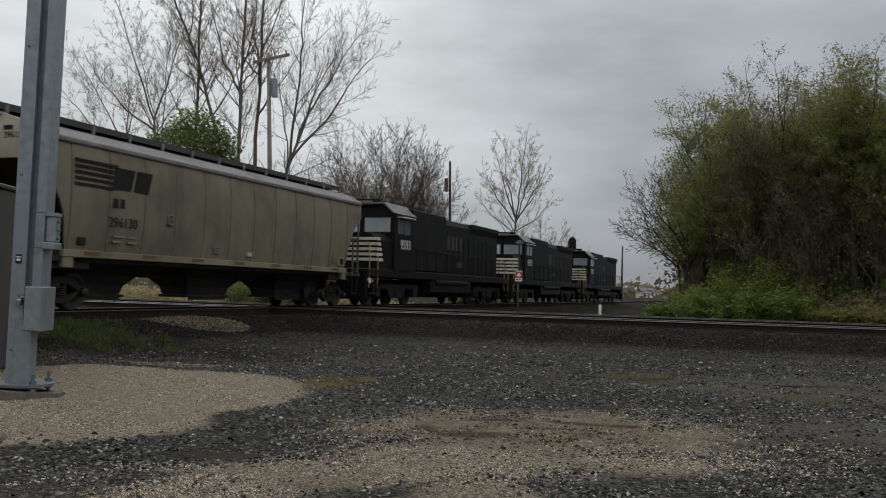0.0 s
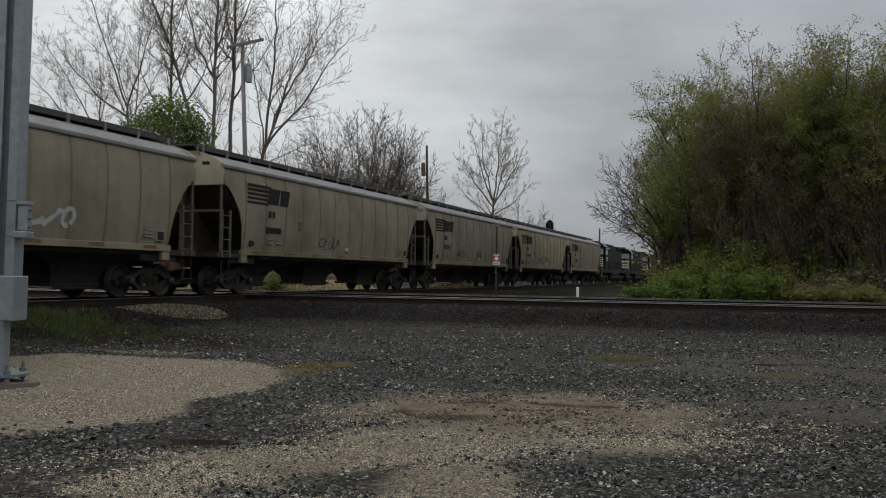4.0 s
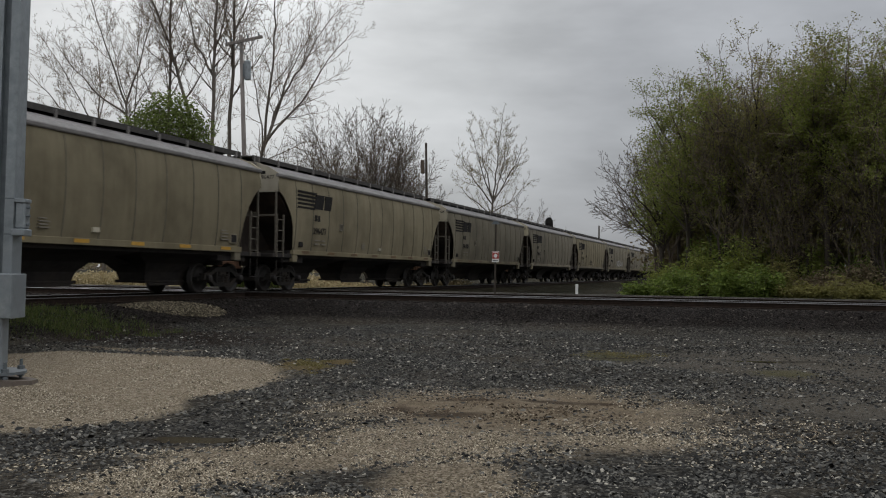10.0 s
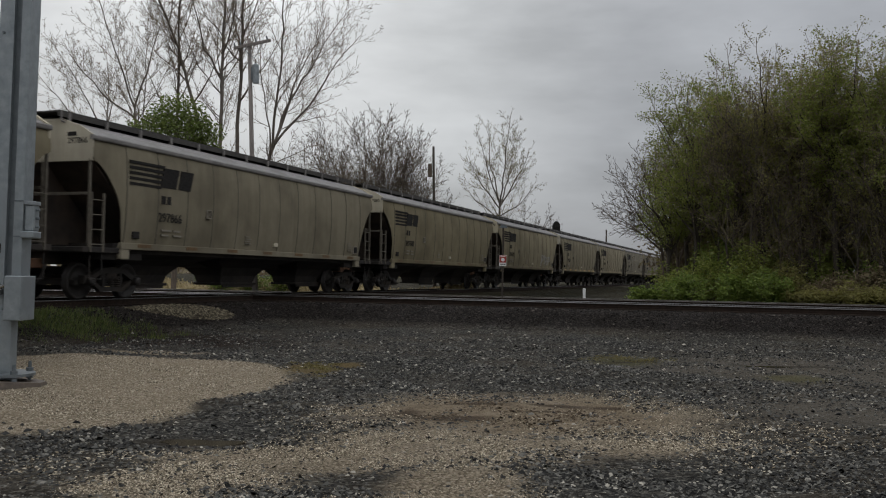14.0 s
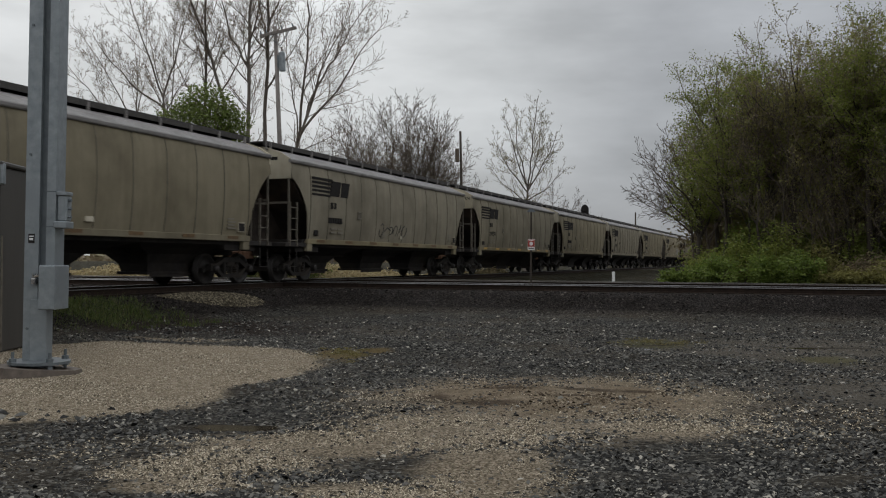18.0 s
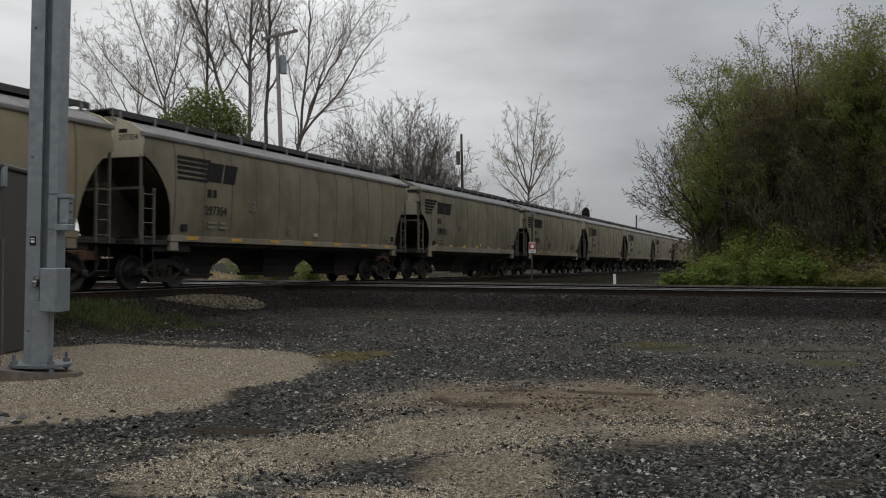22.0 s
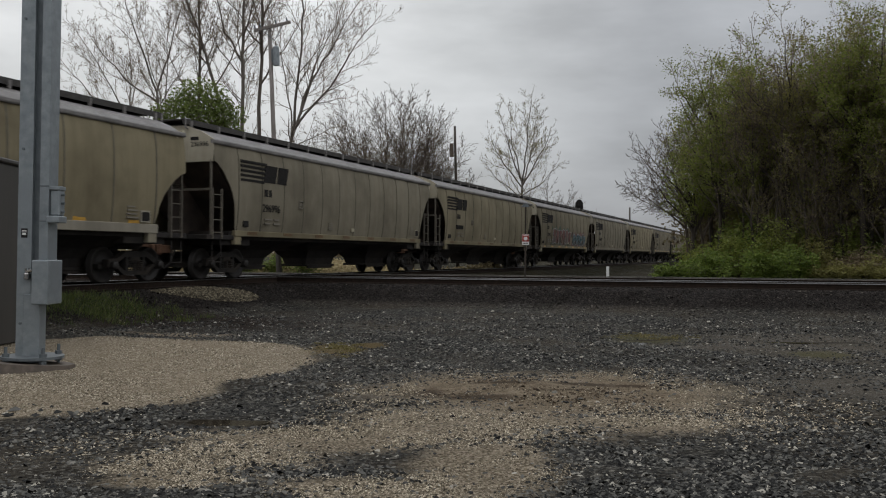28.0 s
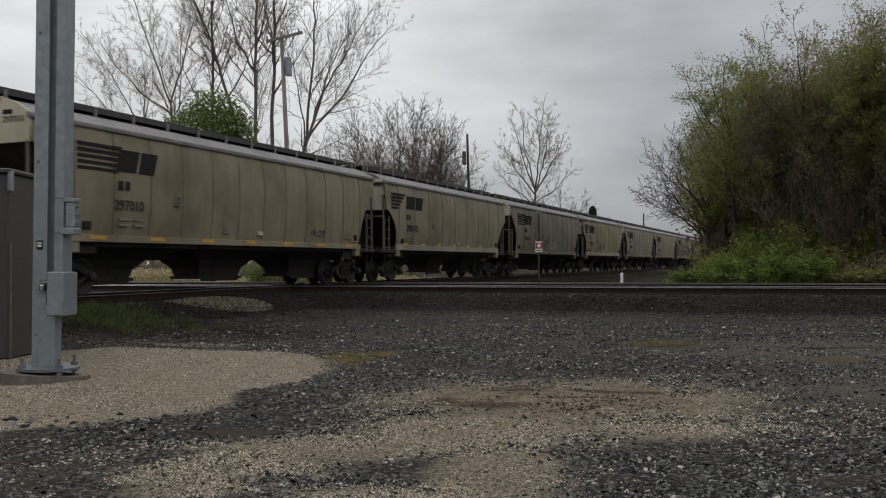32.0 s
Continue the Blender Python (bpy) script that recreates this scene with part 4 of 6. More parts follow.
    part("roof_hump", Shape().box(9.0, 14.6, -0.6, 0.6, 4.0, 4.20, 0.04), M["loco_roof"], hd)
    part("radiator_wing", Shape().prism([(-1.05, 4.30), (1.05, 4.30), (1.05, 4.1), (0.92, 3.8), (-0.92, 3.8), (-1.05, 4.1)], "x", 14.6, 19.3), M["loco_roof"], hd, "flared radiator wing")
    for i, (w, h) in enumerate(((0.5, 0.72), (0.42, 0.72), (0.42, 0.72), (0.5, 0.72), (0.42, 0.72), (0.36, 0.72))):
        part("lettering_bar", Shape().box(9.6 + i * 0.62, 9.6 + i * 0.62 + w * 0.9, -0.955, -0.94, 2.75, 2.75 + h), M["ghost"], hd, "faded lettering bar")
    part("emblem_block", Shape().box(12.4, 13.3, -0.955, -0.94, 1.9, 2.2), M["ghost"], hd)
    # handrails, steps, pilot, couplers
    rl = Shape()
    for x in np.arange(5.6, L - 0.8, 1.25):
        rl.tube((x, -1.46, 1.5), (x, -1.46, 2.5), 0.018, n=6)
    rl.path([(5.2, -1.46, 2.5), (L - 0.9, -1.46, 2.5)], 0.018)
    part("walkway_rail", rl, M["loco_roof"], lo)
    for e in (0, 1):
        X = (lambda x: x) if e == 0 else (lambda x: L - x)
        for y in (-1.48, 1.48):
            part("step_rail", Shape().path([(X(0.62), y, 0.75), (X(0.62), y, 1.9), (X(1.05), y * 0.86, 2.55), (X(1.3), y * 0.70, 2.6)], 0.024), M["amber"], lo, "amber step handrail")
            part("step_rail", Shape().path([(X(1.42), y, 0.75), (X(1.42), y, 1.9), (X(1.55), y * 0.86, 2.5)], 0.024), M["amber"], lo, "amber step handrail")
        part("step_well", Shape().box(min(X(0.6), X(1.45)), max(X(0.6), X(1.45)), -1.50, 1.50, 0.50, 0.56).box(min(X(0.6), X(1.45)), max(X(0.6), X(1.45)), -1.50, 1.50, 0.82, 0.88), M["loco_roof"], lo)
        part("pilot", Shape().box(min(X(0.42), X(0.56)), max(X(0.42), X(0.56)), -1.45, 1.45, 0.28, 1.5, 0.03), M["loco"], lo)
        part("coupler", Shape().box(min(X(0.0), X(0.5)), max(X(0.0), X(0.5)), -0.14, 0.14, 0.74, 1.02, 0.03), M["rust"], lo)
        x = X(3.9)
        for y in (-1.15, 1.15):
            part("truck_frame", Shape().prism([(x - 2.5, 0.50), (x - 2.4, 0.92), (x + 2.4, 0.92), (x + 2.5, 0.50), (x + 2.1, 0.42), (x + 1.7, 0.72), (x + 1.0, 0.72), (x + 0.7, 0.34), (x - 0.7, 0.34), (x - 1.0, 0.72), (x - 1.7, 0.72), (x - 2.1, 0.42)], "y", y - 0.1, y + 0.1), M["loco_roof"], lo, "black cast truck frame")
            for dx in (-2.0, 0.0, 2.0):
                part("journal_box", Shape().box(x + dx - 0.2, x + dx + 0.2, y - 0.16, y + 0.16, 0.36, 0.72, 0.03), M["loco_roof"], lo)
        for dx in (-2.0, 0.0, 2.0):
            a = part("axle", AXLE, None, lo, at=pose(x + dx, 0, 0.51))
            for y, turn in ((-GAUGE, 0), (GAUGE, 180)):
                part("wheel", WHEEL, None, a, at=Matrix.LocRotScale((0, y, 0), Euler((0, 0, radians(turn))), (1.115, 1, 1.115)))
    part("horn", Shape().tube((4.0, 0.3, 4.36), (4.0, 0.3, 4.52), 0.03).tube((3.7, 0.3, 4.54), (4.3, 0.3, 4.54), 0.05, 0.02), M["loco_roof"], lo)
    return lo, L


def scribble(car, seed, x, z, w, h, mat, strokes=7, thick=0.022):
    """Spray-paint strokes on the side sheet: angular, unreadable."""
    rng = random.Random(seed)
    for i in range(strokes):
        x0 = x + w * i / strokes
        pts = [(x0 + rng.uniform(-0.1, 0.1) * w, z + rng.uniform(0, 0.35) * h), (x0 + rng.uniform(0, 0.16) * w, z + h * rng.uniform(0.6, 1.0)), (x0 + rng.uniform(0.05, 0.25) * w, z + h * rng.uniform(0.1, 0.6))]
        if i % 3 != 1:
            a0, sw = rng.uniform(0, 6.28), rng.choice((-1, 1)) * rng.uniform(3.4, 6.0)
            rx, rz = w / strokes * rng.uniform(0.35, 0.6), h * rng.uniform(0.25, 0.45)
            pts = [(x0 + 0.5 * w / strokes + rx * math.cos(a0 + sw * j / 9) + 0.3 * rz * math.sin(a0 + sw * j / 9), z + h * 0.48 + rz * math.sin(a0 + sw * j / 9)) for j in range(10)]
        rings = []
        for j, p in enumerate(pts):
            q0, q1 = pts[max(j - 1, 0)], pts[min(j + 1, len(pts) - 1)]
            d = Vector((q1[0] - q0[0], q1[1] - q0[1])).normalized() * thick
            y0 = -(side_y(p[1]) + 0.024)
            rings.append([(p[0] - d.y, y0, p[1] + d.x), (p[0] + d.y, y0, p[1] - d.x), (p[0] + d.y, y0 + 0.02, p[1] - d.x), (p[0] - d.y, y0 + 0.02, p[1] + d.x)])
        s = Shape().loft(rings)
        part("paint_stroke", s, M["tag_black" if mat == "ink" else mat], car, "sprayed graffiti stroke")


def patchwork(car, seed, x, z, w, h, fill, accent, edge, back, n):
    """A sprayed panel: a jagged ground, slanted blocks with pale edges on it."""
    rng = random.Random(seed)
    top = []
    for i in range(11):
        top.append((x - 0.2 + (w + 0.4) * i / 10, z + h * (0.95 if i % 2 else 1.22) * rng.uniform(0.9, 1.05)))
    bot = [(x - 0.25 + (w + 0.5) * i / 4, z - 0.02 + rng.uniform(0, 0.12)) for i in range(5)]
    zs = lambda q: -(side_y(q) + 0.020)
    ring = bot + top[::-1]
    s = Shape().loft([[(a, zs(b), b) for a, b in ring], [(a, zs(b) + 0.015, b) for a, b in ring]])
    part("paint_ground", s, M[back], car, "jagged sprayed ground colour")
    forms = ([(0, 0), (0.3, 0), (0.38, 0.45), (0.55, 0.3), (0.7, 0.45), (0.72, 0), (1, 0), (0.9, 1), (0.6, 0.92), (0.35, 1), (0.1, 0.9)],
             [(0.05, 0), (0.4, 0.05), (0.45, 0.6), (0.6, 0.1), (0.95, 0), (0.8, 0.55), (1, 1), (0.55, 0.95), (0.5, 0.75), (0.3, 1), (0, 0.95), (0.15, 0.5)],
             [(0, 0.1), (0.25, 0), (0.5, 0.35), (0.75, 0), (1, 0.1), (0.85, 0.6), (0.95, 1), (0.6, 0.85), (0.4, 1), (0.05, 0.9), (0.2, 0.55)],
             [(0.1, 0), (0.85, 0.1), (1, 0.4), (0.7, 0.5), (0.95, 0.75), (0.8, 1), (0.15, 0.95), (0, 0.6), (0.25, 0.45), (0, 0.25)])
    for i in range(n):
        a, b = x + w * i / n, x + w * (i + 1.12) / n
        lo, hi = z + rng.uniform(0.0, 0.10) * h, z + h * rng.uniform(0.82, 1.05)
        lean = rng.uniform(-0.12, 0.16)
        o = [(a + (b - a) * u + lean * v, lo + (hi - lo) * v) for u, v in forms[(i * 3 + seed) % 4]]
        mu, mv = sum(p[0] for p in o) / len(o), sum(p[1] for p in o) / len(o)
        lay = 0.004 * (i % 2)
        core = [(mu + (u - mu) * 0.86, max(mv + (v - mv) * 0.93, 1.46)) for u, v in o]
        cap = [(mu + (u - mu) * 0.6, mv + (v - mv) * 0.45 + 0.16 * h) for u, v in o]
        for ring_, mt, dy, nm in ((o, edge, 0.026, "paint_edge"), (core, fill[i % len(fill)], 0.036, "paint_block"), (cap, accent, 0.046, "paint_fade")):
            ring_ = [(u, max(v, 1.45)) for u, v in ring_]
            q = Shape().loft([[(u, -(side_y(v) + dy + lay), v) for u, v in ring_], [(u, -(side_y(v) + dy + lay) + 0.009, v) for u, v in ring_]])
            part(nm, q, M[mt], car, "sprayed angular graffiti shape")


# coupling lines behind each vehicle, metres along the track at the clip's start
K_ = 0.76
GAPS = (19.0, -4.2, -27.4, -50.7, -74.2, -97.5, -120.8, -144.1, -167.3, -190.4, -213.8, -236.9, -260.0, -283.4, -306.7, -329.9,
        -353.1, -374.6, -395.9, -419.3, -442.3, -465.6, -488.7, -511.8, -534.6, -556.1, -579.2, -600.4, -623.3, -646.5, -669.7)
KINDS = "aaaaaaaaaaaaaaaaabbaaaaaabababaa"[:len(GAPS)]
NUMBERS = {0: "296130", 1: "297845", 2: "296720", 4: "297488", 5: "297522", 6: "296935", 7: "296989", 8: "296477", 9: "297534", 10: "296192", 11: "297580", 12: "297866", 14: "294974",
           16: "296199", 17: "298213", 18: "298252", 19: "297354", 20: "297683", 21: "296694", 22: "297427", 24: "296996", 25: "298209", 26: "296674", 27: "298172", 28: "297010"}
MOVERS = []


def ride(t):
    """Metres the train has gone by t."""
    return 15.402 * t - 0.00508 * t * t


def on_track(s):
    p = N_ * TRACK_OFF + D_ * s
    return pose(p.x, p.y, RAIL_Z, 0, 0, TRAIN_TURN)


def build_train():
    proto = {k: hopper_car(k)[0] for k in "ab"}
    used = set()
    for i, (g, k) in enumerate(zip(GAPS, KINDS)):
        if k not in used:
            car = proto[k]
            used.add(k)
        else:
            car = copy_thing(proto[k], pose(0, 0, 0))
        MOVERS.append((car, g * K_))
    for i, (car, s) in enumerate(MOVERS):
        words = NUMBERS.get(i)
        k = KINDS[i]
        x = 3.06 if k == "a" else 2.5
        if words:
            part("road_number", text_mesh(words, 0.345 if k == "a" else 0.40, M["ink"]), None, car, "black stencilled road number", at=pose(x, -1.634, 2.05, 90, 0, 0))
            if k == "a":
                part("end_number", text_mesh(words, 0.20, M["ink"]), None, car, "small black number on the end panel", at=pose(0.594, -0.80, 3.80, 90, 0, -90))
        else:
            for j in range(6):
                part("number_bar", Shape().box(x + j * 0.17, x + j * 0.17 + 0.12, -1.634, -1.60, 2.02, 2.21), M["ink"], car)
    for i in (9, 14, 19, 22, 28):
        for p in MOVERS[i][0].children:
            if p.name.startswith("reflector"):
                p.material_slots[0].link = "OBJECT"
                p.material_slots[0].material = M["yellow"]
                p["label"] = "bright yellow reflective strip"
    tag = lambda i: MOVERS[i][0]
    patchwork(tag(22), 3, 4.6, 1.47, 5.3, 1.15, ("tag_brown", "tag_red"), "tag_red", "tag_pale", "tag_green", 6)
    patchwork(tag(22), 4, 10.7, 1.47, 4.2, 0.92, ("tag_blue", "tag_black"), "tag_teal", "tag_pale", "tag_red", 7)
    scribble(tag(22), 7, 9.95, 2.05, 0.8, 0.5, "ink", 4)
    scribble(tag(4), 11, 7.6, 1.6, 4.6, 0.75, "tag_pale", 9, 0.06)
    scribble(tag(1), 12, 6.6, 1.55, 4.2, 0.75, "ink", 8)
    scribble(tag(2), 13, 5.4, 1.6, 1.4, 0.6, "ink", 4, 0.02)
    scribble(tag(2), 14, 8.8, 1.55, 1.2, 0.6, "ink", 5)
    scribble(tag(3), 15, 7.0, 1.6, 1.8, 0.55, "ink", 5, 0.02)
    scribble(tag(5), 16, 7.7, 1.55, 1.3, 0.5, "ink", 5)
    scribble(tag(10), 17, 11.7, 1.5, 2.8, 0.95, "tag_pale", 8, 0.02)
    scribble(tag(15), 18, 7.2, 1.62, 2.6, 0.6, "ink", 6, 0.02)
    scribble(tag(17), 19, 12.2, 1.62, 1.0, 0.7, "tag_green", 5, 0.018)
    scribble(tag(17), 20, 5.9, 1.65, 0.5, 0.5, "ink", 3, 0.018)
    scribble(tag(25), 21, 5.8, 1.55, 2.0, 0.8, "ink", 8, 0.018)
    scribble(tag(26), 22, 5.9, 1.62, 2.6, 0.85, "ink", 9, 0.018)
    scribble(tag(26), 29, 8.9, 1.62, 1.9, 0.5, "tag_pale", 6, 0.018)
    scribble(tag(28), 23, 12.3, 1.62, 0.9, 0.28, "ink", 4, 0.025)
    scribble(tag(27), 24, 4.9, 1.6, 0.6, 0.45, "faint", 4, 0.02)
    lo, L = locomotive()
    for i in range(3):
        one = lo if i == 0 else copy_thing(lo, pose(0, 0, 0))
        MOVERS.append((one, 42.0 * K_ + L * i))
        if i == 0:
            part("cab_number", text_mesh("9593", 0.58, M["white"]), None, one, "white cab number", at=pose(3.5, -1.545, 2.42, 90, 0, 0))


build_train()


# ------------------------------------------------------------------ trees
def lean_dir(deg, depth):
    a = radians(deg)
    return np.array([math.sin(a), depth, math.cos(a)])


def sweep(rng, p, d0, d1, length, r, thin, wig, step=0.8, taper=0.8, least=2):
    """A limb that turns from one direction to another: its points and radii."""
    n = max(least, int(round(length / step)))
    pts, rads = [p], [r]
    for i in range(n):
        f = (i + 0.5) / n
        d = d0 * (1 - f) + d1 * f + rng.normal(0, wig, 3)
        pts.append(pts[-1] + d / np.linalg.norm(d) * length / n)
        rads.append(max(r * (1 - taper * (i + 1) / n), thin))
    return pts, rads


def at_length(pts, rads, f):
    k = min(int(f * (len(pts) - 1)), len(pts) - 2)
    g = f * (len(pts) - 1) - k
    w = pts[k + 1] - pts[k]
    return pts[k] + w * g, w / np.linalg.norm(w), rads[k] * (1 - g) + rads[k + 1] * g


def shoots(rng, pts, rads, level, rule, segs):
    """Side shoots of a limb, and theirs in turn, down to twigs."""
    for a, b, r0, r1 in zip(pts, pts[1:], rads, rads[1:]):
        segs.append((a, b, r0, r1, level))
    if level >= rule["levels"]:
        return
    total = sum(float(np.linalg.norm(b - a)) for a, b in zip(pts, pts[1:]))
    i = min(level, len(rule["dense"]) - 1)
    m = max(1, int(total * rule["dense"][i] * rng.uniform(0.8, 1.2)))
    lo = rule["bare"] if level == 0 else 0.12
    az = rng.uniform(0, 6.28)
    for j in range(m):
        f = min(lo + (1 - lo) * (j + rng.uniform(0, 1)) / m, 0.985)
        p, w, r = at_length(pts, rads, f)
        az += 2.4 + rng.uniform(-0.6, 0.6)
        side = np.cross(w, np.array([math.cos(az), math.sin(az), 0.15]))
        side /= np.linalg.norm(side)
        tilt = radians(rng.uniform(*rule["tilt"]))
        d0 = w * math.cos(tilt) + side * math.sin(tilt)
        d1 = d0 + np.array([0, 0, rule["up"] if level < 2 else rule["tip"]])
        size = min(total * rule["ratio"] * (1.12 - 0.72 * f), rule["most"][i]) * rng.uniform(0.6, 1.25)
        cp, cr = sweep(rng, p, d0, d1, size, max(min(r * rng.uniform(0.38, 0.62), 0.05 if level else 0.09), rule["thin"]), rule["thin"], rule["wig"] + 0.03 * level, step=(0.7, 0.5, 0.6)[min(level, 2)], least=2 if level < 2 else 1)
        shoots(rng, cp, cr, level + 1, rule, segs)


RULE = dict(levels=3, dense=(1.5, 3.0, 4.4), bare=0.2, tilt=(24, 56), up=0.45, tip=0.2, ratio=0.44, most=(3.4, 1.5, 0.75), thin=0.008, wig=0.10)


def limbed_tree(seed, x, y, z, trunk, limbs, label, group, bark="bark", twig="twig", leaf=None, count=0, scatter=0.08, size=0.07, above=0.0, flat=0.0, name="tree", **extra):
    """A tree from its trunk (lean at foot, lean at top, length, radius) and its main limbs (height on the trunk as a share, lean at start, lean at end, length, radius)."""
    rng = np.random.RandomState(seed)
    rule = dict(RULE, **extra)
    tr = thing(name, pose(x, y, z), label, name, group)
    segs = []
    pts, rads = sweep(rng, np.array([0, 0, -0.15]), lean_dir(trunk[0], 0), lean_dir(trunk[1], rng.uniform(-0.05, 0.05)), trunk[2], trunk[3], 0.03, 0.045, taper=0.62)
    shoots(rng, pts, rads, 0, dict(rule, bare=0.6, dense=(rule["dense"][0] * 0.55,) + tuple(rule["dense"][1:])), segs)
    for f, l0, l1, length, r in limbs:
        p, w, rr = at_length(pts, rads, f)
        deep = rng.uniform(-0.45, 0.45)
        lp, lr = sweep(rng, p, lean_dir(l0, deep), lean_dir(l1, deep * 0.6), length, min(r, rr), 0.014, rule["wig"])
        shoots(rng, lp, lr, 0, rule, segs)
    part("trunk", segs_mesh("trunk", [s for s in segs if s[2] > 0.03], M[bark]), None, tr, "forking trunk and limbs")
    fine = [s for s in segs if s[2] <= 0.03]
    if fine:
        part("bare_crown", segs_mesh("bare_crown", fine, M[twig]), None, tr, "fine bare twigs")
    if leaf and fine:
        top = max(float(s[1][2]) for s in segs)
        hold = [s for s in fine if s[4] >= 2 and s[1][2] > top * above]
        part("crown", leaves_mesh("crown", rng, along(rng, hold, count), 1, scatter, size, M[leaf], flat=flat), None, tr, "loose crown of small young leaves")
    return tr


def fan(rng, n, lo, hi, length, r, f0=0.3, f1=0.95, curl=0.55):
    """Limbs that fan out on all sides of a trunk."""
    rows = []
    for i in range(n):
        a = lo + (hi - lo) * (i + rng.uniform(0.2, 0.8)) / n
        mid = 1 - 0.25 * abs(2 * (i + 0.5) / n - 1)
        rows.append((rng.uniform(f0, f1), a, a * curl + rng.uniform(-8, 8), length * mid * rng.uniform(0.85, 1.12), r * rng.uniform(0.7, 1.1)))
    return rows


def segs_mesh(name, segs, mat):
    """Tapered six-sided limbs, three-sided twigs."""
    V, Fc, o = [], [], 0
    for n, rows in ((6, [s for s in segs if s[2] > 0.05]), (3, [s for s in segs if s[2] <= 0.05])):
        if not rows:
            continue
        a = np.array([s[0] for s in rows])
        b = np.array([s[1] for s in rows])
        r0 = np.array([s[2] for s in rows])[:, None]
        r1 = np.array([s[3] for s in rows])[:, None]
        w = b - a
        w /= np.linalg.norm(w, axis=1)[:, None] + 1e-9
        ref = np.where(np.abs(w[:, 2:3]) < 0.9, np.array([[0, 0, 1.0]]), np.array([[1.0, 0, 0]]))
        u = np.cross(w, ref)
        u /= np.linalg.norm(u, axis=1)[:, None]
        k = np.cross(w, u)
        ring = []
        for i in range(n):
            t = 2 * math.pi * i / n
            ring.append(u * math.cos(t) + k * math.sin(t))
        ring = np.stack(ring, 1)
        v = np.concatenate([a[:, None] + ring * r0[:, None], b[:, None] + ring * r1[:, None]], 1)
        cnt = len(rows)
        idx = np.arange(cnt)[:, None] * 2 * n + o
        f = np.stack([np.stack([idx[:, 0] + i, idx[:, 0] + (i + 1) % n, idx[:, 0] + n + (i + 1) % n, idx[:, 0] + n + i], 1) for i in range(n)], 1)
        V.append(v.reshape(-1, 3))
        Fc.append(f.reshape(-1, 4))
        o += cnt * 2 * n
    return fast_mesh(name, np.concatenate(V), np.concatenate(Fc), mat, True)


def leaves_mesh(name, rng, centres, per, scatter, size, mat, droop=0.0, flat=0.0):
    """Small leaf blades in loose sprays round the twigs; flat turns them up to the sky."""
    c = np.repeat(centres, per, axis=0)
    c = c + rng.uniform(-1.7, 1.7, c.shape) * np.array([scatter, scatter, scatter * (0.8 - 0.5 * flat)])
    c[:, 2] -= np.abs(rng.normal(0, 1, len(c))) * droop
    n = len(c)
    a = rng.normal(0, 1, (n, 3))
    a[:, 2] = (a[:, 2] * 0.6 - 0.35) * (1 - 0.6 * flat)
    a /= np.linalg.norm(a, axis=1)[:, None]
    q = rng.normal(0, 1, (n, 3)) * (1 - 0.75 * flat) + np.array([0, 0, 1.6 * flat])
    b = np.cross(a, q)
    b /= np.linalg.norm(b, axis=1)[:, None]
    s = (size * rng.uniform(0.6, 1.4, n))[:, None]
    v = np.stack([c, c + a * s * 0.75 + b * s * 0.34, c + a * s - b * s * 0.22], 1).reshape(-1, 3)
    return fast_mesh(name, v, np.arange(n * 3).reshape(-1, 3), mat)


def along(rng, segs, n):
    """n points spread over the twigs by their length."""
    a, b = np.array([s[0] for s in segs]), np.array([s[1] for s in segs])
    w = np.linalg.norm(b - a, axis=1)
    i = rng.choice(len(segs), n, p=w / w.sum())
    return a[i] + (b[i] - a[i]) * rng.uniform(0, 1, (n, 1))


def dome_tree(seed, x, y, base, top, half, label, leaf, n, size=0.13, group="leafing trees"):
    """A round-headed tree: limbs that reach into a dome of leafy sprays."""
    rng = np.random.RandomState(seed)
    tr = thing("tree", pose(x, y, 0.15), label, "tree", group)
    mid, hz = (base + top) / 2, (top - base) / 2
    d = rng.normal(0, 1, (n, 3))
    d /= np.linalg.norm(d, axis=1)[:, None]
    rad = rng.uniform(0.25, 1.0, n) ** 0.45 * (1 + 0.10 * np.sin(d[:, 0] * 6 + 1) + 0.08 * np.sin(d[:, 2] * 9) + 0.07 * np.sin(d[:, 0] * 17 + d[:, 2] * 13))
    c = np.stack([d[:, 0] * half * rad, d[:, 1] * half * rad, mid + d[:, 2] * hz * rad], 1)
    segs = [(np.array([0, 0, 0.0]), np.array([0.1, 0, base]), 0.15, 0.12)]
    for i in range(90):
        q = c[i]
        m = np.array([q[0] * 0.35, q[1] * 0.35, base * 0.7 + q[2] * 0.3])
        segs += [(np.array([0.05, 0, base * rng.uniform(0.5, 1.0)]), m, 0.05, 0.03), (m, q, 0.028, 0.01)]
    part("trunk", segs_mesh("trunk", segs, M["bark_dark"]), None, tr, "forking dark trunk")
    part("crown", leaves_mesh("crown", rng, c, 4, 0.16, size, M[leaf], flat=0.35), None, tr, "round crown of fresh leaves")
    return tr


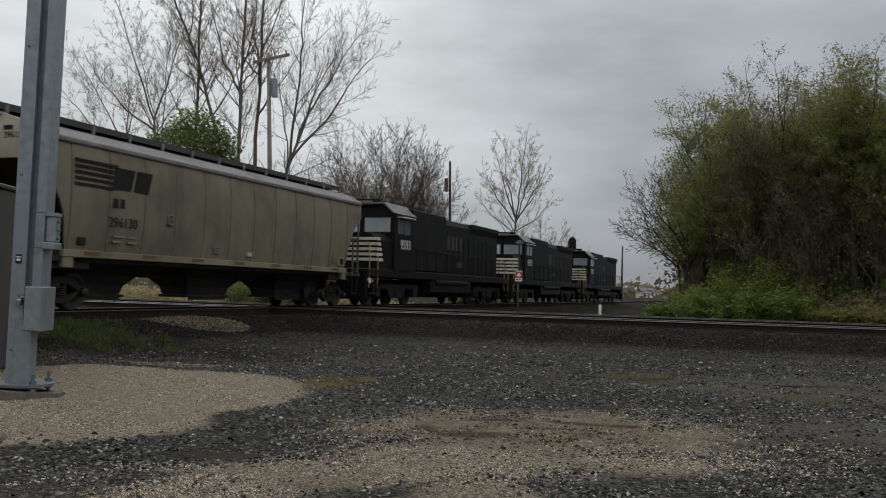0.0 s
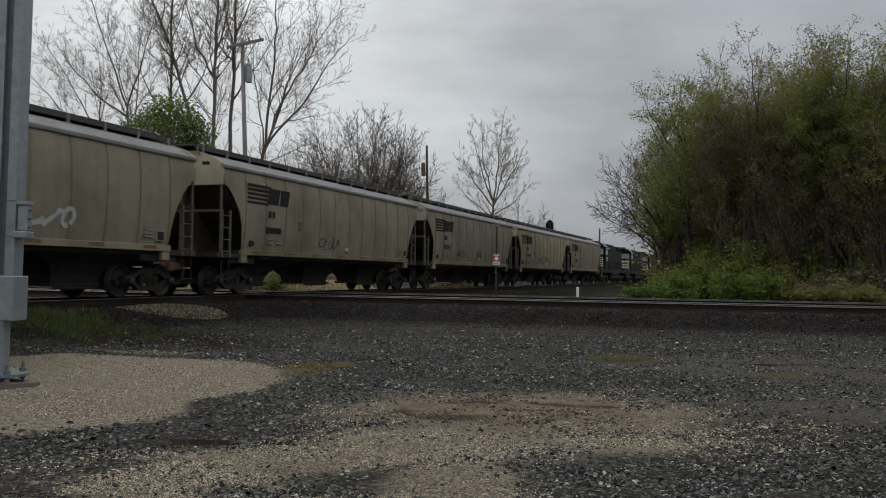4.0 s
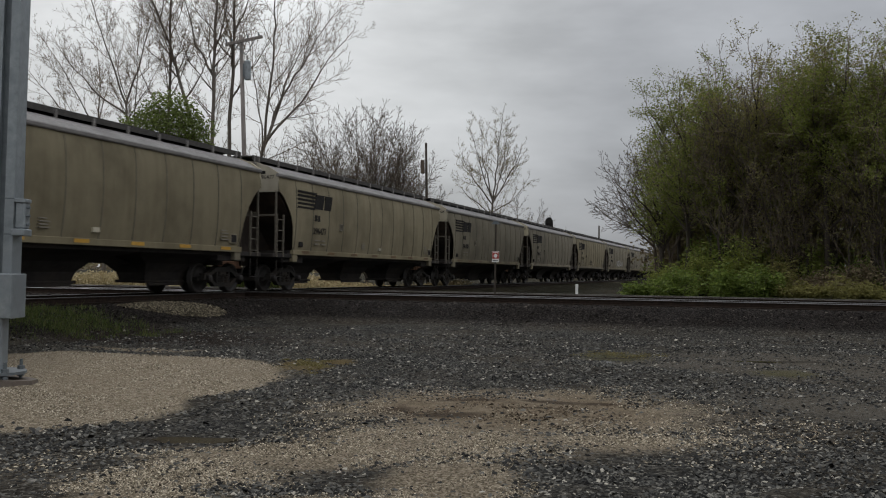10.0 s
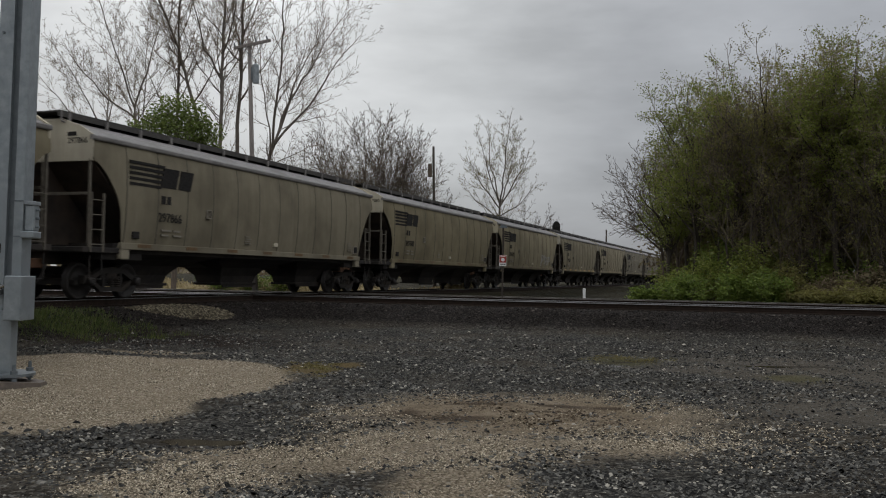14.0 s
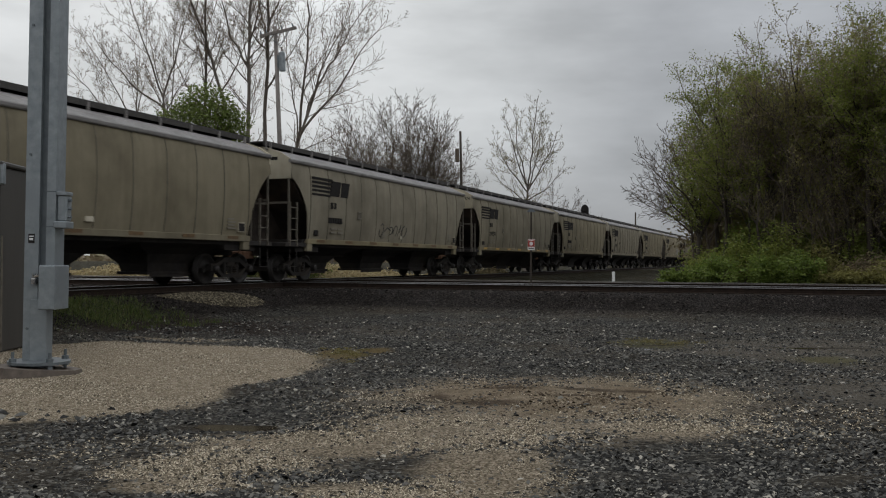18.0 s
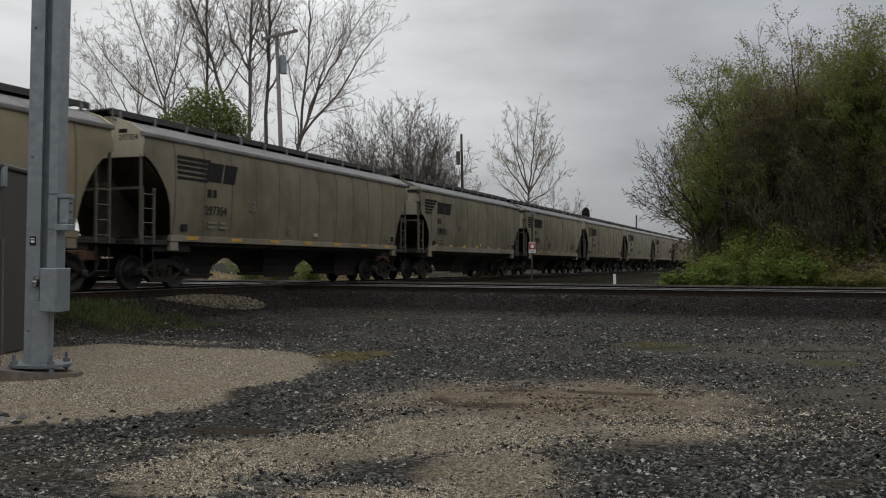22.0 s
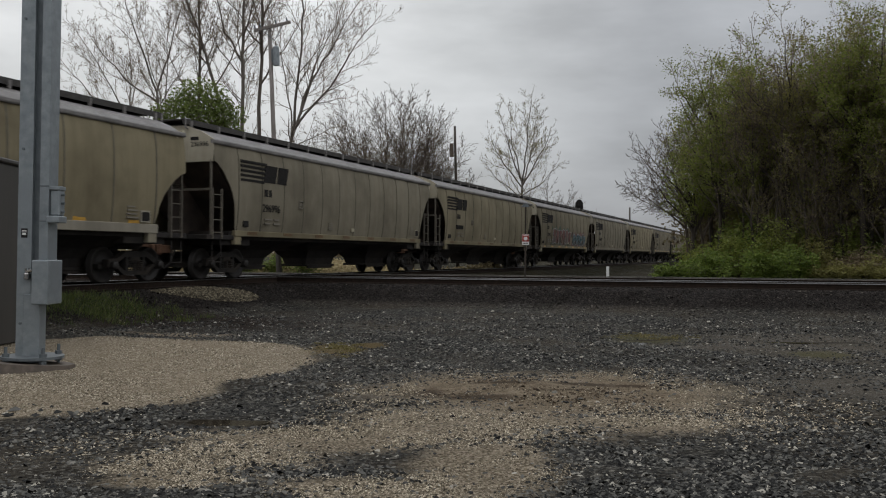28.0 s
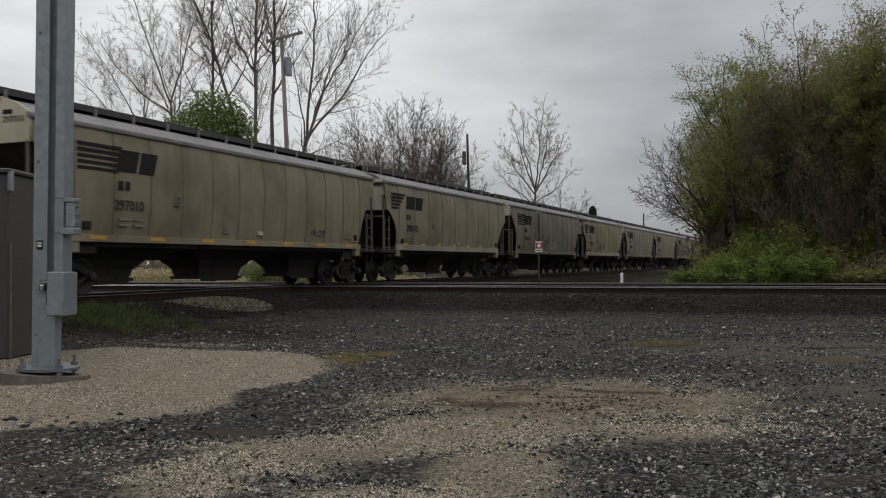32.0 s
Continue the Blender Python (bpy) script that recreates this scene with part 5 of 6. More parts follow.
def shrub(seed, x, y, w, h, label, leaf="leaf_shrub", n=2600, size=0.13, z=0.3, flat=0.6):
    """Arching stems that carry tiers of leafy sprays."""
    rng = np.random.RandomState(seed)
    sh = thing("shrub", pose(x, y, z - 0.1), label, "shrub", "shrubs along the track")
    segs, cs = [], []
    for i in range(20):
        az, out = rng.uniform(0, 2 * math.pi), rng.uniform(0.15, 1.0)
        tip = np.array([math.cos(az) * w * 0.5 * out, math.sin(az) * w * 0.5 * out, h * rng.uniform(0.55, 1.0) * (1.1 - 0.45 * out)])
        p = np.array([tip[0] * 0.15, tip[1] * 0.15, 0.0])
        mid = (p + tip) * 0.5 + np.array([0, 0, h * 0.16])
        segs += [(p, mid, 0.025, 0.016), (mid, tip, 0.016, 0.006)]
        for f in np.linspace(0.2, 1, 6):
            q = p * (1 - f) ** 2 + 2 * mid * f * (1 - f) + tip * f * f
            cs.append(q + rng.normal(0, 0.10, 3))
    part("stem", segs_mesh("stem", segs, M["bark_dark"]), None, sh, "clump of thin dark stems")
    part("foliage", leaves_mesh("foliage", rng, np.array(cs), n // len(cs), 0.07 * h + 0.09, size, M[leaf], flat=flat), None, sh, "fresh green leaves")
    return sh


def build_trees():
    tall = "tall bare cottonwood with budding twigs behind the train"
    grp = "bare trees behind the train"
    rng = np.random.RandomState(50)
    bare = dict(leaf="leaf_bud", size=0.075, scatter=0.05, group=grp)
    rows = (
        (11, -20.2, 61, (-1, -5, 10.6, 0.15), ((0.85, -62, -35, 6.0, 0.06), (0.93, -48, -30, 6.8, 0.07), (0.98, -24, -38, 7.6, 0.08), (1.0, -8, -14, 6.8, 0.07), (0.97, 14, 4, 5.0, 0.05))),
        (12, -18.4, 60, (0, -2, 12.4, 0.17), ((0.93, -54, -34, 8.2, 0.085), (0.985, -18, -20, 10.0, 0.105), (0.99, 20, 11, 8.0, 0.085), (0.9, 42, 18, 5.0, 0.05))),
        (31, -19.3, 64, (0, 3, 11.5, 0.13), ((0.9, -12, -6, 8.0, 0.07), (0.95, 10, 6, 9.0, 0.07), (0.96, -34, -18, 6.0, 0.05))),
        (13, -16.0, 61, (0, -1, 21.5, 0.15), ((0.52, -36, -20, 6.0, 0.055), (0.60, 32, 14, 5.5, 0.05), (0.74, -26, -18, 4.5, 0.045))),
        (14, -12.5, 60, (-5, -24, 23.0, 0.16), ((0.56, 40, 20, 6.0, 0.06), (0.62, -50, -36, 5.0, 0.05), (0.80, 12, 2, 5.0, 0.05))),
        (32, -13.2, 62, (0, -3, 14.2, 0.13), ((0.96, -38, -10, 8.5, 0.075), (0.98, 34, 14, 7.0, 0.065), (0.99, -6, -4, 8.5, 0.07), (0.84, -50, -30, 4.5, 0.045))),
        (15, -12.7, 59, (-1, 2, 22.5, 0.17), ((0.62, -26, -12, 7.5, 0.08), (0.70, 20, 6, 6.5, 0.06), (0.5, -42, -24, 4.0, 0.04))),
        (16, -12.5, 61, (2, 0, 23.5, 0.18), ((0.55, 42, 24, 6.0, 0.07), (0.68, -20, -6, 7.0, 0.07), (0.74, 26, 10, 6.0, 0.06))),
        (37, -10.4, 59, (3, 8, 9.6, 0.25), ((0.96, 15, -2, 13.0, 0.13), (1.0, 16, 30, 12.0, 0.14), (0.99, 34, 40, 9.6, 0.11), (0.97, -10, -3, 8.0, 0.06), (0.88, 60, 80, 4.5, 0.05), (0.9, 14, 16, 11.0, 0.09))),
    )
    for seed, x, y, trunk, limbs in rows:
        limbed_tree(seed, x, y, 0.15, trunk, limbs, tall, count=3600, above=0.35, **bare)
    low = dict(bare, levels=3, dense=(2.0, 3.8, 5.0), up=0.2, tilt=(30, 58), twig="bark_dark", wig=0.14)
    limbed_tree(17, -7.6, 61, 0.15, (2, 5, 4.6, 0.14), fan(rng, 8, -35, 78, 6.6, 0.07, 0.75, 1.0, 0.9), "low bare spreading tree behind the train", count=4000, **low)
    limbed_tree(38, -9.6, 64, 0.15, (0, 2, 5.0, 0.12), fan(rng, 6, -45, 40, 6.0, 0.06, 0.75, 1.0, 0.6), "low bare spreading tree behind the train", count=3000, **low)
    brush = dict(bare, dense=(2.4, 3.4, 3.4), up=0.12, tip=-0.05, tilt=(26, 52), thin=0.011, ratio=0.40, most=(3.4, 1.6, 0.8), bark="bark_dark", twig="bark_dark", levels=3)
    for seed, x, y, h, n, lo, hi in ((18, -4.4, 75, 12.6, 15, -46, 36), (19, -2.1, 76, 11.2, 14, -28, 42), (39, -3.6, 78, 12.6, 11, -38, 36)):
        limbed_tree(seed, x, y, 0.15, (0, 0, 2.4, 0.17), fan(rng, n, lo, hi, h, 0.09, 0.3, 1.0, 0.9), "dense brown bare round-headed tree", count=5200, **brush)
    lone = ((0.97, -28, -8, 7.8, 0.11), (1.0, -11, -5, 8.6, 0.12), (1.0, 6, 2, 8.8, 0.13), (0.98, 22, 8, 8.2, 0.11), (0.95, 40, 16, 7.0, 0.10), (0.93, -46, -18, 6.8, 0.09), (0.82, -62, -34, 5.6, 0.07), (0.84, 60, 30, 5.6, 0.07), (0.72, 50, 22, 4.2, 0.05), (0.74, -48, -22, 4.4, 0.05))
    limbed_tree(20, 9.0, 100, 0.15, (-1, 1, 9.7, 0.24), [(f, a, b, 1.08 * n, r) for f, a, b, n, r in lone], "lone bare tree with pale buds beyond the train", grp, leaf="leaf_olive", count=6500, size=0.10, scatter=0.10, thin=0.012, dense=(1.5, 2.4, 2.6), twig="twig", bark="bark")
    limbed_tree(21, 12.4, 101, 0.15, (0, 0, 1.6, 0.13), fan(rng, 10, -42, 50, 8.6, 0.06, 0.3, 1.0, 0.8), "low bare brush tree beyond the train", count=3000, **brush)
    dome_tree(22, -13.2, 50, 6.4, 10.8, 2.25, "round-crowned tree in dull green leaf", "leaf_dome", 3200, 0.17)
    for i, (x, y, w, h) in enumerate(((-11.6, 54.5, 2.6, 1.9), (-9.9, 55.0, 2.2, 1.5), (-8.0, 54.5, 2.4, 1.7))):
        shrub(260 + i, x, y, w, h, "low green bush beyond the road", "leaf_shrub", 2200, 0.13, z=0.25)
    # the wood beside the main line: position, height, leaves, kind of leaf
    wood = "slender tree with sparse young green leaves in the wood"
    rng = np.random.RandomState(52)
    spots = ((16.2, 52, 14.4, 7500, "leaf_bright"), (16.4, 47, 12.8, 6500, "leaf_bright"), (19.8, 55, 16.3, 990, "leaf_bud"), (17.6, 46, 13.5, 4200, "leaf_olive"), (19.1, 50, 14.2, 4200, "leaf_olive"), (19.4, 45.5, 13.1, 3400, "leaf_olive"),
             (20.6, 46, 13.5, 5200, "leaf_olive"), (20.3, 43.5, 12.9, 6800, "leaf_bright"), (22.4, 44, 14.4, 6500, "leaf_olive"), (21.3, 45, 13.3, 2600, "leaf_olive"), (21.9, 42, 13.2, 6500, "leaf_bright"), (23.9, 43, 14.2, 5600, "leaf_olive"),
             (23.4, 40.5, 13.4, 5600, "leaf_bright"), (25.4, 41.5, 14.6, 4200, "leaf_olive"), (17.0, 56, 13.6, 3000, "leaf_olive"), (14.9, 48, 9.4, 3600, "leaf_bright"), (14.2, 50.5, 8.0, 2600, "leaf_bright"))
    for i, (x, y, h, n, lf) in enumerate(spots):
        trunk = (rng.uniform(-4, 4), rng.uniform(-7, 7), h * 0.62, rng.uniform(0.13, 0.19))
        limbs = fan(rng, 12, -62, 58, h * 0.43, 0.08, 0.42, 1.0, 0.45)
        limbed_tree(40 + i, x, y, 0.25, trunk, limbs, wood if n > 1000 else "slender bare tree with brown buds rising over the wood", "trees of the wood", "bark_wood", "twig", lf, int(n * 2.4), 0.19, 0.115, 0.26, 0.2, dense=(1.8, 2.6, 2.4), up=0.1, tip=-0.2, tilt=(28, 62), thin=0.011, ratio=0.46, bare=0.2)
    for i in range(18):
        f = 0.10 + 0.95 * i / 17
        d = rng.uniform(-0.4, 3.4)
        x, y = 13.6 + f * 12.0 + 0.5 * d, 46.5 - f * 9.5 + 0.8 * d
        limbed_tree(140 + i, x, y, 0.25, (rng.uniform(-8, 8), rng.uniform(-6, 6), rng.uniform(5.5, 8.5), 0.075), fan(rng, 9, -50, 50, rng.uniform(3.5, 5.0), 0.045, 0.1, 1.0, 0.5), "brown bare undergrowth tree inside the wood", "undergrowth of the wood", "bark_wood", "bark_dark", "leaf_bud" if i % 2 else "leaf_olive", 1900, 0.18, 0.11, 0.1, 0.2, levels=2, dense=(2.2, 3.4), thin=0.011, ratio=0.5, most=(2.2, 1.1))
    for i in range(13):
        f = i / 12
        x, y = 18.6 + f * 9.0 + rng.uniform(-0.6, 0.6), 59.0 - f * 12.0 + 2.0 * (i % 2)
        limbed_tree(300 + i, x, y, 0.25, (rng.uniform(-5, 5), rng.uniform(-5, 5), 8.2, 0.13), fan(rng, 10, -60, 60, 5.6, 0.06, 0.3, 1.0, 0.5), "dense brown and olive tree deep in the wood", "trees of the wood", "bark_wood", "bark_dark", "leaf_olive" if i % 2 == 0 else "leaf_bud", 4200, 0.30, 0.16, 0.1, 0.0, levels=2, dense=(2.0, 2.6), thin=0.014, most=(3.0, 1.4))
    for i in range(16):
        f = i / 15
        shrub(170 + i, 18.0 + f * 17, 60 - f * 15 + 2.5 * (i % 2), rng.uniform(4.5, 6.0), rng.uniform(7.0, 9.5), "dark leafy thicket inside the wood", "leaf_olive" if i % 3 else "leaf_bud", 4600, 0.28, 0.2, flat=0.0)
    edge = dict(bark="bark_dark", twig="bark_dark", up=0.25, tip=0.1, tilt=(26, 52), dense=(3.0, 4.6, 5.0), thin=0.010)
    limbed_tree(60, 15.6, 56, 0.2, (-6, -14, 5.4, 0.14), ((0.6, -52, -66, 4.6, 0.06), (0.68, -66, -50, 4.4, 0.05), (0.75, -44, -34, 4.8, 0.06), (0.82, -58, -72, 4.4, 0.05), (0.9, -30, -44, 4.8, 0.06), (1.0, -50, -36, 4.4, 0.05), (1.0, -12, -22, 4.6, 0.06), (1.0, 12, 4, 4.6, 0.06)), "bare dark tree arching out at the edge of the wood", "trees of the wood", **edge)
    limbed_tree(61, 16.2, 55, 0.2, (-4, -8, 4.2, 0.12), fan(rng, 7, -68, 40, 5.6, 0.06, 0.3, 1.0, 0.8), "bare dark tree at the edge of the wood", "trees of the wood", leaf="leaf_olive", count=900, scatter=0.1, size=0.09, **edge)
    low_rng = np.random.RandomState(91)
    for i in range(30):
        f = i / 29
        x, y = 11.9 + f * 14.0 + low_rng.uniform(-0.4, 0.4), 45.6 - f * 12.0 + low_rng.uniform(-0.6, 0.6)
        back = i % 3
        lf = ("leaf_shrub", "leaf_bright", "leaf_shrub")[back] if f < 0.27 else (("leaf_shrub", "leaf_olive", "leaf_bush")[back] if f < 0.40 else ("leaf_olive", "leaf_bud", "leaf_shrub")[back])
        h = (low_rng.uniform(0.9, 1.9) + 0.9 * back) * (0.75 + 0.5 * math.sin(math.pi * min(f * 2.4, 1.0)))
        shrub(80 + i, x + back * 1.3, y + back * 1.6, low_rng.uniform(1.8, 3.6), h, "leafy green shrub at the edge of the wood", lf, 3600, 0.16, z=0.35)


build_trees()


# ------------------------------------------------------------------ poles, signs, mast, bungalow
def utility_pole(x, y, top, lean, arm, can, label, timber="pole"):
    up = thing("utility_pole", pose(x, y, 0.2, 0, lean, 0), label, "utility pole", "utility poles")
    part("shaft", Shape().tube((0, 0, -0.3), (0, 0, top), 0.135, 0.085, n=12), M[timber], up, "weathered round timber pole", True)
    if arm:
        a = part("crossarm", Shape().box(-arm / 2, arm / 2, -0.19, -0.08, -0.07, 0.07, 0.012), M["pole"], up, "timber crossarm", at=pose(0.12, 0, top - 0.30, 0, -15, 15))
        for dx in (-0.45, -0.3, 0.12, 0.42):
            part("insulator", Shape().tube((dx * arm, -0.13, 0.07), (dx * arm, -0.13, 0.25), 0.045, 0.03, n=8), M["galv_dark"], a)
        part("arm_brace", Shape().tube((-arm * 0.28, -0.13, -0.07), (-0.1, -0.13, -0.65), 0.018, n=6).tube((arm * 0.28, -0.13, -0.07), (-0.1, -0.13, -0.65), 0.018, n=6), M["galv_dark"], a)
    if can:
        c = part("transformer", Shape().tube((0.27, -0.05, can - 0.45), (0.27, -0.05, can + 0.40), 0.15, n=14).tube((0.27, -0.05, can + 0.40), (0.27, -0.05, can + 0.47), 0.15, 0.06, n=14), M["galv"], up, "grey can transformer")
        part("bushing", Shape().tube((0.27, -0.05, can + 0.45), (0.27, -0.05, can + 0.68), 0.03, n=8), M["pole"], c)
        part("hanger", Shape().box(0.05, 0.2, -0.08, 0.0, can - 0.3, can + 0.3), M["galv_dark"], up)
    return up


def build_poles():
    utility_pole(-7.35, 42, 12.15, -2.6, 1.75, 10.5, "weathered timber utility pole with crossarm and grey transformer")
    p2 = utility_pole(1.45, 68, 11.0, -1.5, 0, 0, "dark timber utility pole with a small box", "bark_wood")
    part("box", Shape().box(-0.42, -0.12, -0.2, 0.2, 8.7, 9.7, 0.03), M["bark_dark"], p2, "dark equipment box")
    utility_pole(21.9, 104, 6.9, 0, 0, 0, "thin dark pole beyond the train", "bark_wood")
    sg = thing("railway_signal", pose(14.7, 95, 0.3), "dark railway signal head on a mast behind the train", "railway signal")
    part("mast", Shape().tube((0, 0, 0), (0, 0, 6.3), 0.07, n=10), M["galv_dark"], sg)
    h = part("signal_head", Shape().prism([(0.42 * math.cos(t), 6.15 + 0.62 * math.sin(t) + (0.35 if math.sin(t) > 0 else -0.35)) for t in np.linspace(0, 2 * math.pi, 20, endpoint=False)], "y", -0.06, 0.06), M["ink"], sg, "black oval target")
    for z in (5.75, 6.15, 6.55):
        part("lens_hood", Shape().tube((0, -0.06, z), (0, -0.3, z), 0.13, n=12), M["ink"], h)
    part("foundation", Shape().box(-0.4, 0.4, -0.4, 0.4, -0.1, 0.25, 0.03), M["concrete"], sg)
    # warning sign between the tracks
    s = thing("warning_sign", pose(3.05, 32.0, 0.45, 0, 0, 0), "red and white trespass warning sign on a steel post", "sign")
    part("post", Shape().box(-0.03, 0.03, -0.02, 0.02, 0.0, 2.85), M["bark_wood"], s, "dark brown steel post")
    part("sign_cap", Shape().prism([(-0.16, 2.80), (0.16, 2.80), (0.05, 2.92), (-0.05, 2.92)], "y", -0.03, 0.03), M["galv_dark"], s)
    pl = part("plate", Shape().box(-0.125, 0.125, -0.045, -0.03, 1.46, 1.84, 0.004), M["white"], s, "white sign plate")
    part("red_panel", Shape().box(-0.118, 0.118, -0.052, -0.044, 1.58, 1.83), M["sign_red"], pl, "red upper panel")
    part("lettering_bar", Shape().box(-0.09, 0.09, -0.058, -0.051, 1.79, 1.81), M["white"], pl)
    part("lettering_bar", Shape().box(-0.09, 0.09, -0.052, -0.044, 1.51, 1.535), M["ink"], pl)
    part("pictogram", Shape().prism([(0.065 * math.cos(t), 1.685 + 0.065 * math.sin(t)) for t in np.linspace(0, 2 * math.pi, 18, endpoint=False)], "y", -0.058, -0.051), M["white"], pl, "white prohibition disc")
    w = thing("marker_post", pose(6.87, 36.9, 0.25), "short white trackside marker post", "marker post")
    part("post", Shape().box(-0.055, 0.055, -0.04, 0.04, -0.1, 0.86, 0.015), M["white"], w)


build_poles()


def build_mast():
    """A tall galvanised column of two channels on a bolted foot, with conduit box and latch."""
    m = thing("signal_mast", pose(-5.28, 11.9, 0.0, 0, 0.6, 0), "tall galvanised steel mast on a bolted base plate", "mast")
    L = -0.245
    part("channel", Shape().prism([(L, -0.02), (L + 0.185, -0.02), (L + 0.185, 0.2), (L + 0.17, 0.2), (L + 0.17, 0.0), (L + 0.015, 0.0), (L + 0.015, 0.2), (L, 0.2)], "z", 0.19, 9.0), M["galv"], m, "wide galvanised channel")
    # shade between channel and angle is put into the web's colour
    part("web", Shape().box(L + 0.185, L + 0.285, 0.05, 0.08, 0.19, 9.0), M["galv_dark"], m, "recessed web, the shade of its slot painted dark")
    part("angle", Shape().prism([(L + 0.285, -0.03), (L + 0.40, -0.03), (L + 0.40, 0.26), (L + 0.38, 0.26), (L + 0.38, -0.01), (L + 0.285, -0.01)], "z", 0.90, 9.0), M["galv"], m, "narrow galvanised angle")
    part("lower_leg", Shape().box(L + 0.10, L + 0.315, -0.04, 0.16, 0.19, 1.0, 0.006), M["galv"], m)
    bx = part("junction_box", Shape().box(L + 0.27, L + 0.485, -0.20, 0.24, 0.88, 1.45, 0.008).box(L + 0.275, L + 0.48, -0.206, -0.198, 0.89, 1.44, 0.003), M["galv"], m, "galvanised junction box")
    part("latch", Shape().tube((L + 0.16, -0.06, 1.30), (L + 0.27, -0.10, 1.32), 0.022, n=10).box(L + 0.12, L + 0.19, -0.10, -0.02, 1.20, 1.28, 0.012).tube((L + 0.135, -0.06, 1.28), (L + 0.135, -0.06, 1.34), 0.012, n=8).tube((L + 0.178, -0.06, 1.28), (L + 0.178, -0.06, 1.34), 0.012, n=8), M["tread"], bx, "padlocked latch")
    br = part("bracket", Shape().box(L + 0.38, L + 0.55, -0.05, 0.20, 1.94, 2.03, 0.01).box(L + 0.40, L + 0.53, 0.0, 0.18, 2.03, 2.38, 0.02).box(L + 0.38, L + 0.54, -0.02, 0.18, 2.37, 2.42, 0.006), M["galv"], m, "bolted galvanised bracket")
    for z in (2.09, 2.2, 2.31):
        part("bolt", Shape().tube((L + 0.52, 0.06, z), (L + 0.575, 0.06, z), 0.02, n=6), M["galv_dark"], br)
    for z in (1.95, 2.41):
        part("strap", Shape().box(L + 0.28, L + 0.405, -0.036, -0.03, z, z + 0.015), M["galv_dark"], m)
    lb = part("plate", Shape().box(L + 0.05, L + 0.13, -0.027, -0.02, 1.74, 1.86), M["ink"], m, "small black plate")
    part("lettering_bar", Shape().box(L + 0.06, L + 0.12, -0.031, -0.026, 1.82, 1.835).box(L + 0.065, L + 0.115, -0.031, -0.026, 1.775, 1.805), M["white"], lb)
    for z in (0.62, 2.9, 4.6):
        part("bolt", Shape().tube((L + 0.06, -0.04, z), (L + 0.06, -0.02, z), 0.018, n=6), M["galv_dark"], m)
    ft = part("base_plate", Shape().tube((-0.05, 0.05, 0.165), (-0.05, 0.05, 0.20), 0.39, n=24).tube((-0.06, 0.05, 0.02), (-0.06, 0.05, 0.165), 0.17, n=14), M["galv_dark"], m, "thick round bolted base plate")
    for x in (-0.29, 0.19):
        for y in (-0.19, 0.29):
            part("anchor_bolt", Shape().tube((x, y, 0.03), (x, y, 0.33), 0.022, n=8).tube((x, y, 0.20), (x, y, 0.245), 0.045, n=6).tube((x, y, 0.11), (x, y, 0.155), 0.045, n=6), M["galv_dark"], ft)
    fd = thing("mast_foundation", pose(-5.28, 11.95, 0.0), "round wet concrete foundation under the mast", "foundation")
    part("block", Shape().tube((-0.10, -0.05, -0.2), (-0.08, -0.03, 0.115), 0.66, 0.56, n=11).tube((-0.36, -0.30, -0.1), (-0.36, -0.30, 0.135), 0.26, 0.18, n=7), M["wet_concrete"], fd, smooth=False)
    # equipment bungalow
    b = thing("signal_bungalow", pose(-8.55, 15.4, 0.0, 0, 0, 3), "dark grey steel signal equipment bungalow", "equipment shed")
    part("body", Shape().box(-2.2, 1.35, -0.9, 1.2, 0.02, 3.02, 0.02), M["shed"], b, "dark grey steel walls")
    part("roof", Shape().box(-2.25, 1.40, -0.96, 1.26, 3.02, 3.10, 0.02), M["shed"], b, "flat steel roof")
    part("skid", Shape().box(-2.1, 1.25, -0.85, 1.15, -0.08, 0.04), M["concrete"], b)
    part("hinge", Shape().box(1.34, 1.43, -0.93, -0.86, 2.72, 3.06, 0.012).tube((1.40, -0.95, 2.74), (1.40, -0.95, 3.04), 0.03, n=8), M["galv"], b, "galvanised lifting lug")
    part("conduit", Shape().tube((1.40, -0.92, 0.05), (1.40, -0.92, 1.9), 0.016, n=8), M["rung"], b, "brown conduit on the wall")


build_mast()


